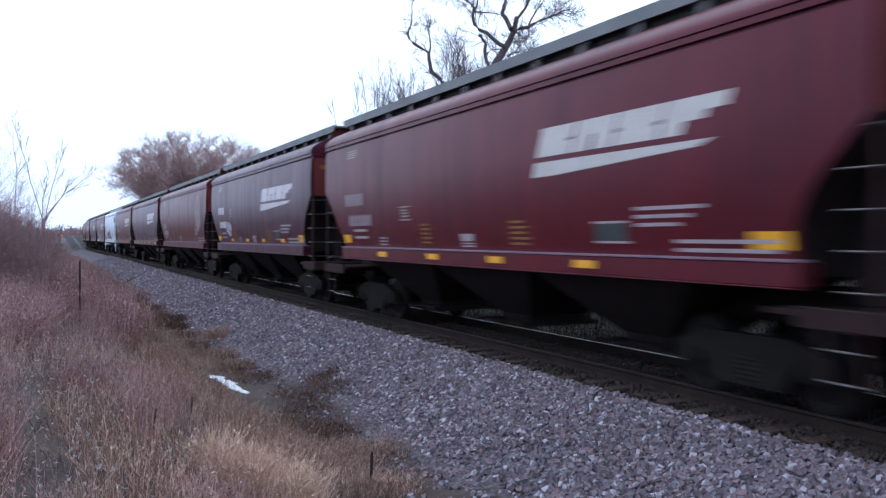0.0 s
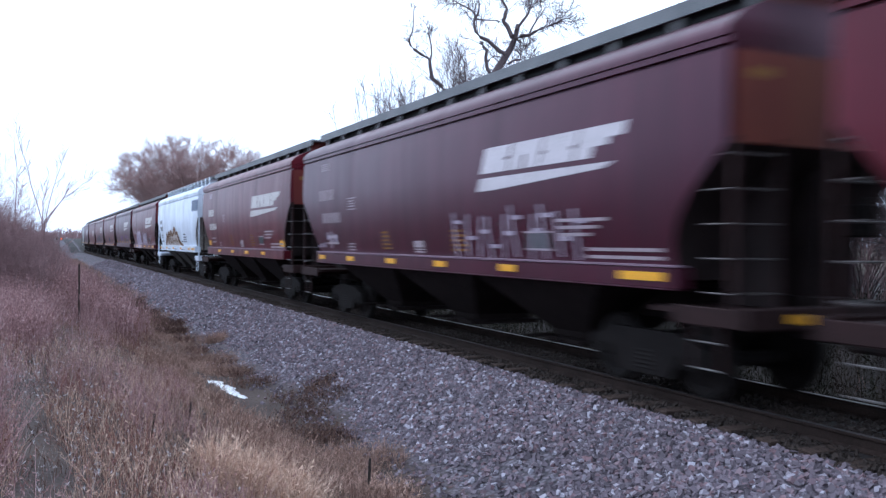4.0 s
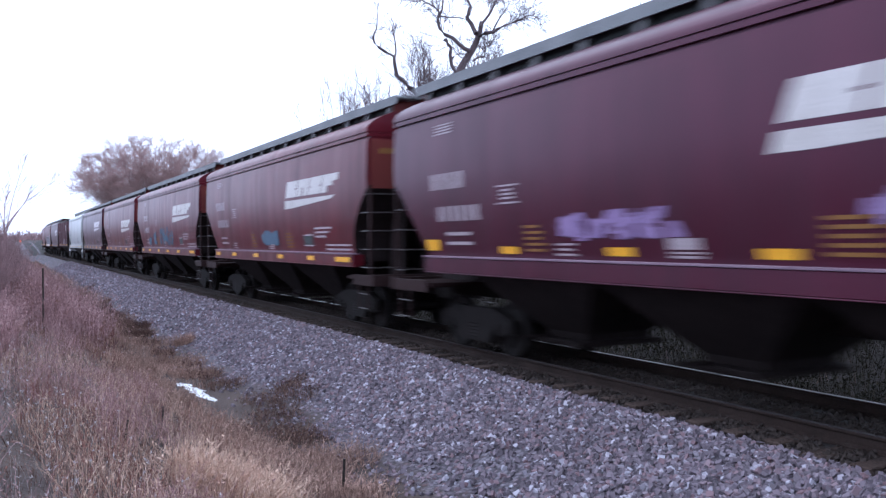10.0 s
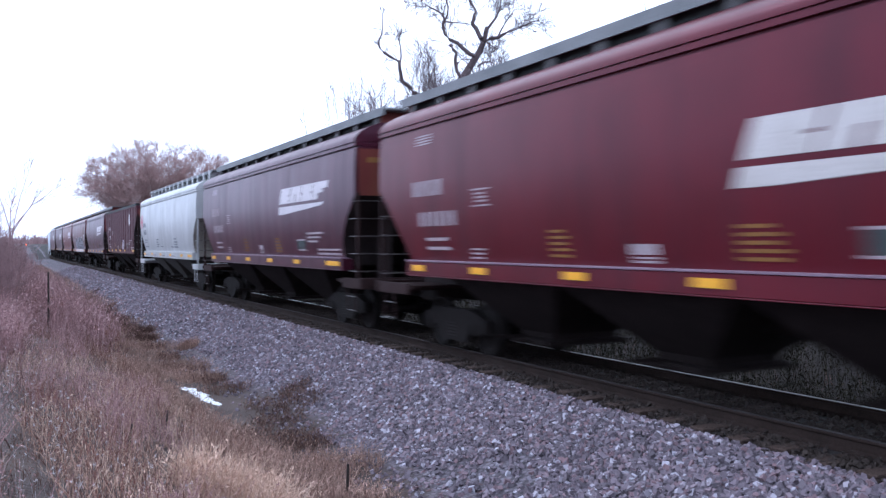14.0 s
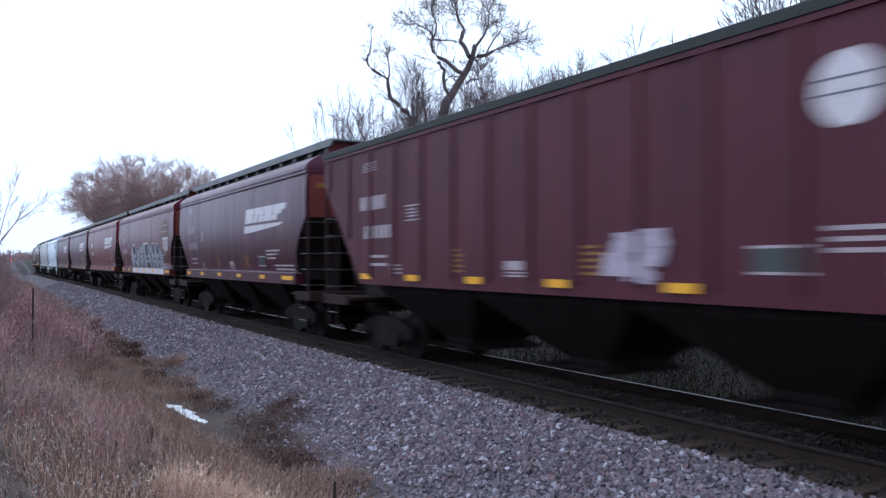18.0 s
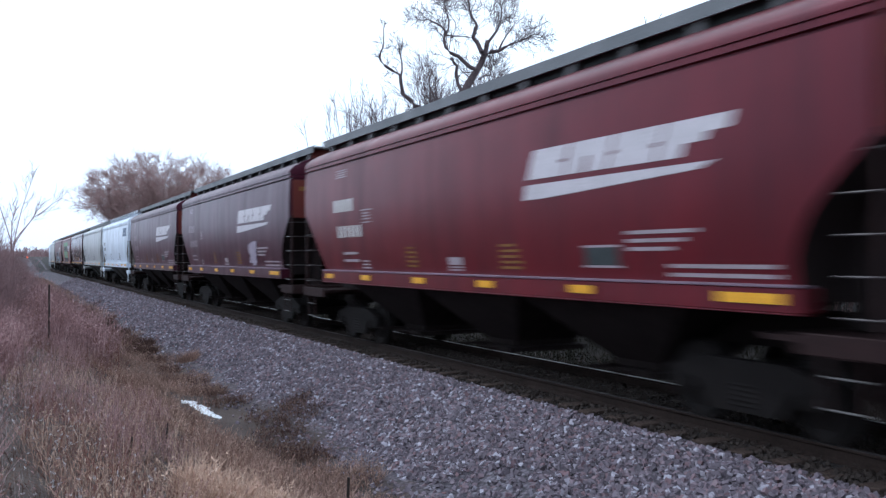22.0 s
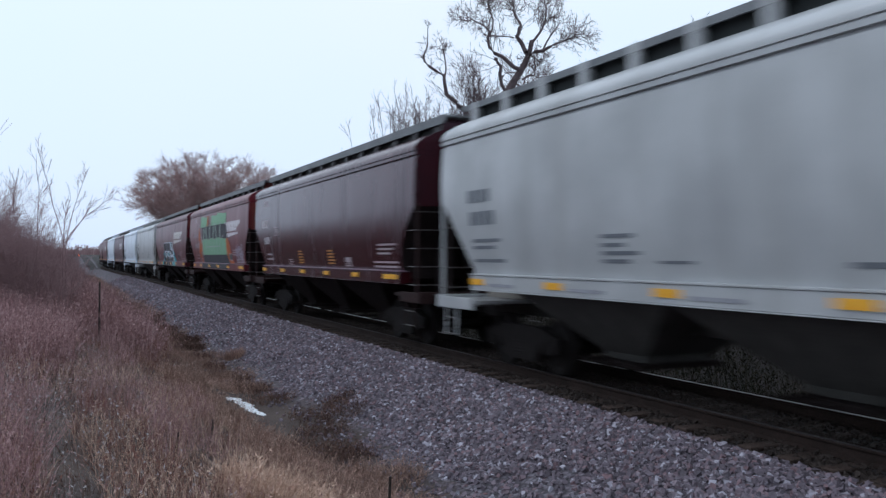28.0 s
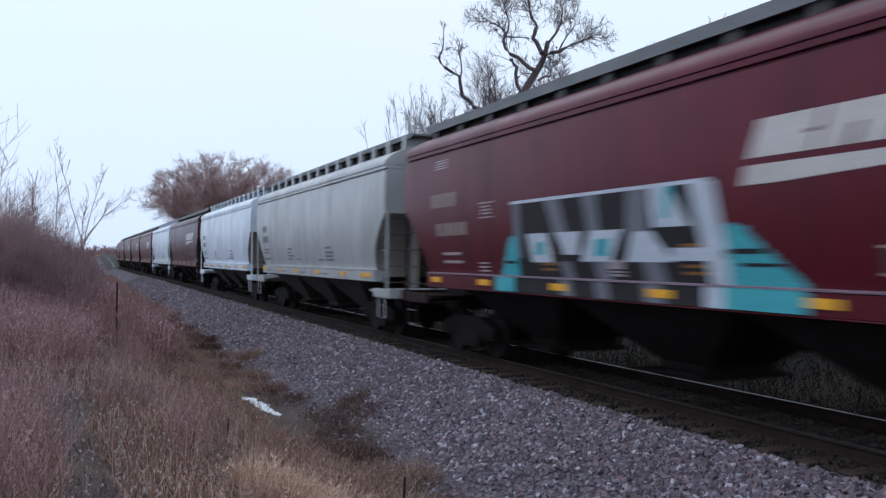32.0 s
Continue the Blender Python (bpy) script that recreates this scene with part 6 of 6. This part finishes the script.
def bush(at, height, n, seed, label="bare twiggy bush on the bank", mat=BRUSH, thick=0.014, lean=0.4, kids=(8, 4)):
    st, tw = Wood(seed, 3), Wood(seed + 1000, 3)
    for i in range(n):
        d = Vector((st.r.gauss(0, lean), st.r.gauss(0, lean), 1))
        pts = st.wander(Vector((st.r.gauss(0, 0.25), st.r.gauss(0, 0.25), 0)), d, height * st.r.uniform(0.55, 1.05), 0.1, 0.05, 5)
        st.limb(pts, thick, thick * 0.35)
        tw.grow(pts[1:], thick * 0.7, thick * 0.3, 2, kids, (height * 0.4, height * 0.2), 0.6, 0.14, 0.06, thick * 0.35)
    return stemmed("bush", label, "bush", at, st, tw, mat)


def bushes():
    r = random.Random(91)
    # the bank on the camera's side
    for i in range(36):
        y = 20.5 + 78 * (i / 36) ** 1.5 + r.uniform(-1.0, 1.0)
        x = -0.25 - r.uniform(0.0, 0.035) * y + 0.012 * (y - 17) - 0.4 * (i % 3)
        bush((x, y, ground_z(x, y) - 0.05), r.uniform(1.4, 2.2), 22, 200 + i, thick=0.007 + 0.00025 * y, kids=(9, 5))
    for i, (x, y, h) in enumerate(((-1.5, 22.0, 2.4), (-1.55, 20.0, 2.2), (-2.0, 27.0, 2.8), (-1.7, 24.0, 2.6), (-2.2, 31.0, 3.2), (-1.1, 25.5, 2.2), (-0.9, 23.0, 1.8))):
        bush((x, y, ground_z(x, y) - 0.05), h, 22, 270 + i, "taller bare reddish bush on the bank", thick=0.011, kids=(10, 6))
    bush((-1.5, 16.2, ground_z(-1.5, 16.2) - 0.05), 3.4, 4, 260, "tall thin bare bush on the bank", thick=0.012, lean=0.15)
    # beyond the track
    for i in range(22):
        y = 4 + 80 * (i / 22) ** 1.2 + r.uniform(-1.0, 1.0)
        x = r.uniform(14.5, 18.5)
        bush((x, y, ground_z(x, y) - 0.05), r.uniform(2.0, 3.4), 16, 300 + i, "bare tangled bush beyond the track", thick=0.018)


bushes()


def thicket():
    """A dense hedge of bare brush beyond the track, taller than a person."""
    r = random.Random(97)
    for i in range(20):
        y = 5 + 42 * i / 20 + r.uniform(-0.6, 0.6)
        x = r.uniform(18.5, 21.0)
        bush((x, y, ground_z(x, y) - 0.05), r.uniform(3.4, 4.3), 30, 500 + i, "dense tangle of bare brush beyond the track", mat=BARK, thick=0.024, lean=0.45, kids=(11, 6))


thicket()


def slender_shrub():
    st, tw = Wood(95, 4), Wood(96, 3)
    for x0, x1, x2, h1, h2 in ((0.0, -0.32, -0.58, 1.2, 2.15), (0.03, 0.17, 0.46, 0.75, 1.65), (0.03, 0.4, 0.98, 0.6, 1.05), (-0.52, -0.53, -0.55, 0.8, 1.9), (0.0, 0.25, 0.55, 0.4, 0.85), (-0.02, 0.0, 0.12, 0.5, 1.0), (-0.9, -1.0, -0.95, 0.8, 1.5)):
        a, b, c = Vector((x0, 0, -1.6)), Vector((x1, 0.1, h1)), Vector((x2, 0.15, h2))
        low = Vector((x0, 0, 0))
        pts = [a, low] + [low.lerp(b, f) + Vector((st.r.gauss(0, 0.012), 0, 0)) for f in (0.35, 0.7)] + [b.lerp(c, f) + Vector((st.r.gauss(0, 0.015), 0, 0)) for f in (0, 0.35, 0.7, 1.0)]
        st.limb(pts, 0.016, 0.005)
        tw.grow(pts[2:], 0.009, 0.005, 2, (9, 3), (0.45, 0.2), 0.5, 0.12, 0.1, 0.0042)
    stemmed("slender_shrub", "slender bare shrub rising from the weedy bank", "shrub", (0.14, 20.0, 2.2), st, tw, BRUSH)


slender_shrub()


# ---- the ditch and its small things ----
def snow_patch():
    bm = bmesh.new()
    r = random.Random(7)
    for cx, cy, lx, ly in ((3.44, 18.2, 0.22, 0.45), (3.52, 17.6, 0.25, 0.45), (3.54, 17.0, 0.16, 0.4), (3.6, 16.5, 0.11, 0.35)):
        n = 18
        top, low = [], []
        for i in range(n):
            a = 2 * math.pi * i / n
            k = r.uniform(0.45, 1.15)
            x, y = cx + lx * k * math.cos(a), cy + ly * k * math.sin(a)
            z = ground_z(x, y)
            low.append(bm.verts.new((x, y, z + 0.005)))
            top.append(bm.verts.new((cx + (x - cx) * 0.75, cy + (y - cy) * 0.8, z + 0.02 + r.uniform(0, 0.012))))
        for i in range(n):
            bm.faces.new((low[i], low[(i + 1) % n], top[(i + 1) % n], top[i]))
        bm.faces.new(top)
    snow = rough_mat("old_snow", (0.8, 0.84, 0.9), (0.9, 0.92, 0.95), 9.0, 0.6, 0, 0.5, 0.02)
    ob = part("snow_patch", bm, snow)
    smooth(ob.data, 60)
    tagged(ob, "small leftover patch of white snow in the ditch", "snow", kind="stuff")


snow_patch()
tuft(1.72, 7.2, 0.48, 2400, 0.2, 0.5, STRAW, "pale straw-coloured grass tuft at the foot of the bank", 101, 0.5, 1)
tuft(2.1, 7.6, 0.36, 800, 0.2, 0.45, STRAW, "pale straw-coloured grass tuft at the foot of the bank", 103, 0.5, 1)
tuft(2.9, 8.8, 0.5, 600, 0.15, 0.45, DULL, "brown grass tuft beside the ballast", 105, 0.6, 1)
tuft(4.75, 25.3, 0.3, 500, 0.2, 0.4, DULL, "small rust-brown grass tuft on the ballast", 107, 0.6, 0, w=0.012)
for i, (x, y, q) in enumerate(((4.5, 15.8, 0.5), (4.9, 15.2, 0.4), (4.2, 14.3, 0.4), (3.9, 13.0, 0.5), (3.6, 12.2, 0.5), (4.1, 12.4, 0.35), (5.1, 16.2, 0.3))):
    tuft(x, y, q * 1.15, 260, 0.08, 0.34, DARKWEED, "dark brown dead weeds in the ditch", 110 + 2 * i, 0.7, 3, "dead_weeds", 0.006)
for i, (x, y, q) in enumerate(((2.9, 13.2, 0.7), (2.7, 10.6, 0.6), (3.4, 10.4, 0.6), (3.6, 9.2, 0.5), (4.1, 11.0, 0.6), (3.0, 11.6, 0.6), (2.5, 17.5, 0.6), (3.2, 20.5, 0.8), (3.4, 24.0, 0.9), (3.6, 29.0, 1.0), (3.7, 35.0, 1.2), (2.7, 15.2, 0.5), (2.6, 19.4, 0.6), (3.9, 19.6, 0.6), (4.0, 22.0, 0.7), (3.3, 22.2, 0.8), (3.9, 26.0, 0.8), (3.3, 26.5, 0.8), (3.3, 31.8, 1.0))):
    tuft(x, y, q, 900, 0.1, 0.36, DULL, "thin brown grass between bank and ballast", 140 + 2 * i, 0.9, 1, "thin_grass", 0.006)
for i, (x, y, q) in enumerate(((3.7, 32.0, 0.6), (4.0, 36.5, 0.7), (3.9, 28.5, 0.5), (4.3, 31.0, 0.4), (3.9, 43.0, 0.8), (2.9, 30.5, 0.35))):
    tuft(x, y, q, 420, 0.1, 0.4, DARKWEED, "dark brown dead weeds in the ditch", 170 + 2 * i, 0.6, 4, "dead_weeds", 0.012)

rr = random.Random(19)
for i in range(16):
    y = 18 + 42 * (i / 16) ** 1.2
    x = 3.75 + 0.012 * y + rr.uniform(-0.35, 0.45)
    tuft(x, y, rr.uniform(0.25, 0.6), 260, 0.08, 0.3, DARKWEED, "low brown clump along the ballast edge", 400 + 2 * i, 0.7, 3, "dead_weeds", 0.006 + 0.0002 * y)


def stake(x, y, h, r, name, label, mat, lean=0.0):
    bm = bmesh.new()
    z = ground_z(x, y) - 0.1
    add_tube(bm, [(x, y, z), (x + lean * 0.5, y, z + h * 0.5), (x + lean, y, z + h)], r, 7, r * 0.8)
    tagged(part(name, bm, mat), label, "stake")


STAKE = rough_mat("dark_weathered_stake", (0.02, 0.015, 0.014), (0.05, 0.035, 0.03), 9.0, 0.9)
stake(3.44, 9.05, 0.55, 0.02, "stake", "short dark stake beside the ballast", STAKE, 0.02)
stake(0.85, 20.0, 1.5, 0.024, "fence_post", "thin dark steel fence post in the weeds", STAKE)
for i, (x, y, h) in enumerate(((1.5, 9.4, 0.42), (0.95, 7.9, 0.36))):
    stake(x, y, h, 0.012, "dead_stalk", "dark dead flower stalk among the weeds", STAKE, 0.05)


# ---- the far end ----
def crossing_signal(x, y):
    th = tagged(new("crossing_signal"), "level-crossing signal mast with one lit red lamp", "signal", "crossing signals")
    th.location = (x, y, ground_z(x, y))
    bm = bmesh.new()
    add_tube(bm, [(0, 0, 0), (0, 0, 2.0), (0, 0, 4.2)], 0.07, 8)
    add_box(bm, -0.6, 0.6, -0.05, 0.05, 2.1, 2.2)
    part("mast", bm, GALV, th)
    red, t, b = nodes_of("lit_red_lamp")
    b.inputs["Base Color"].default_value = (0.5, 0.02, 0.01, 1)
    b.inputs["Emission Color"].default_value = (1.0, 0.16, 0.05, 1)
    b.inputs["Emission Strength"].default_value = 2.0
    for sx in (-0.45, 0.45):
        bm = bmesh.new()
        add_tube(bm, [(sx, -0.02, 2.15), (sx, -0.06, 2.15)], 0.32, 16)
        hood = part("backboard", bm, STAKE, th)
        bm = bmesh.new()
        add_tube(bm, [(sx, -0.07, 2.15), (sx, -0.12, 2.15)], 0.17, 14, 0.14)
        part("lamp", bm, red if sx > 0 else STAKE, hood, "lit red lamp" if sx > 0 else "unlit lamp")
    return th


crossing_signal(4.4, 228.0)


def far_woods():
    r = np.random.default_rng(77)
    n = 7000
    x = r.uniform(-420, 420, n)
    y = 560 + 260 * r.random(n) + 0.1 * np.abs(x)
    ob = blades("far_woods", "distant line of bare brown woods on the horizon", "woods", BRUSH, x, y, r.uniform(4, 10, n) * (0.6 + 0.4 * np.sin(x * 0.02) ** 2), r.uniform(0.5, 1.2, n), 0.15, 78, 3, 2.0)


far_woods()


# ---- what moves ----
def motions():
    span = [32.0 * i / 32 for i in range(33)]
    for i, car in enumerate(CARS):
        mid = (COUPLINGS[i] + COUPLINGS[i + 1]) / 2
        rows = []
        for t in span:
            x, y, a = on_track(mid - SPEED * t)
            rows.append((t, pose(x, y, 0, 0, 0, math.degrees(a))))
        walk(car, rows)
    turn = math.degrees(SPEED / 0.457)
    first = WHEELS[0]
    walk(first, [(k / FPS, pose(0, 0, 0, turn * k / FPS, 0, 0)) for k in range(int(32 * FPS) + 1)])
    act, slot = first.animation_data.action, first.animation_data.action_slot
    for w in WHEELS[1:]:
        w.rotation_mode = "QUATERNION"
        w.animation_data_create()
        w.animation_data.action = act
        w.animation_data.action_slot = slot


motions()
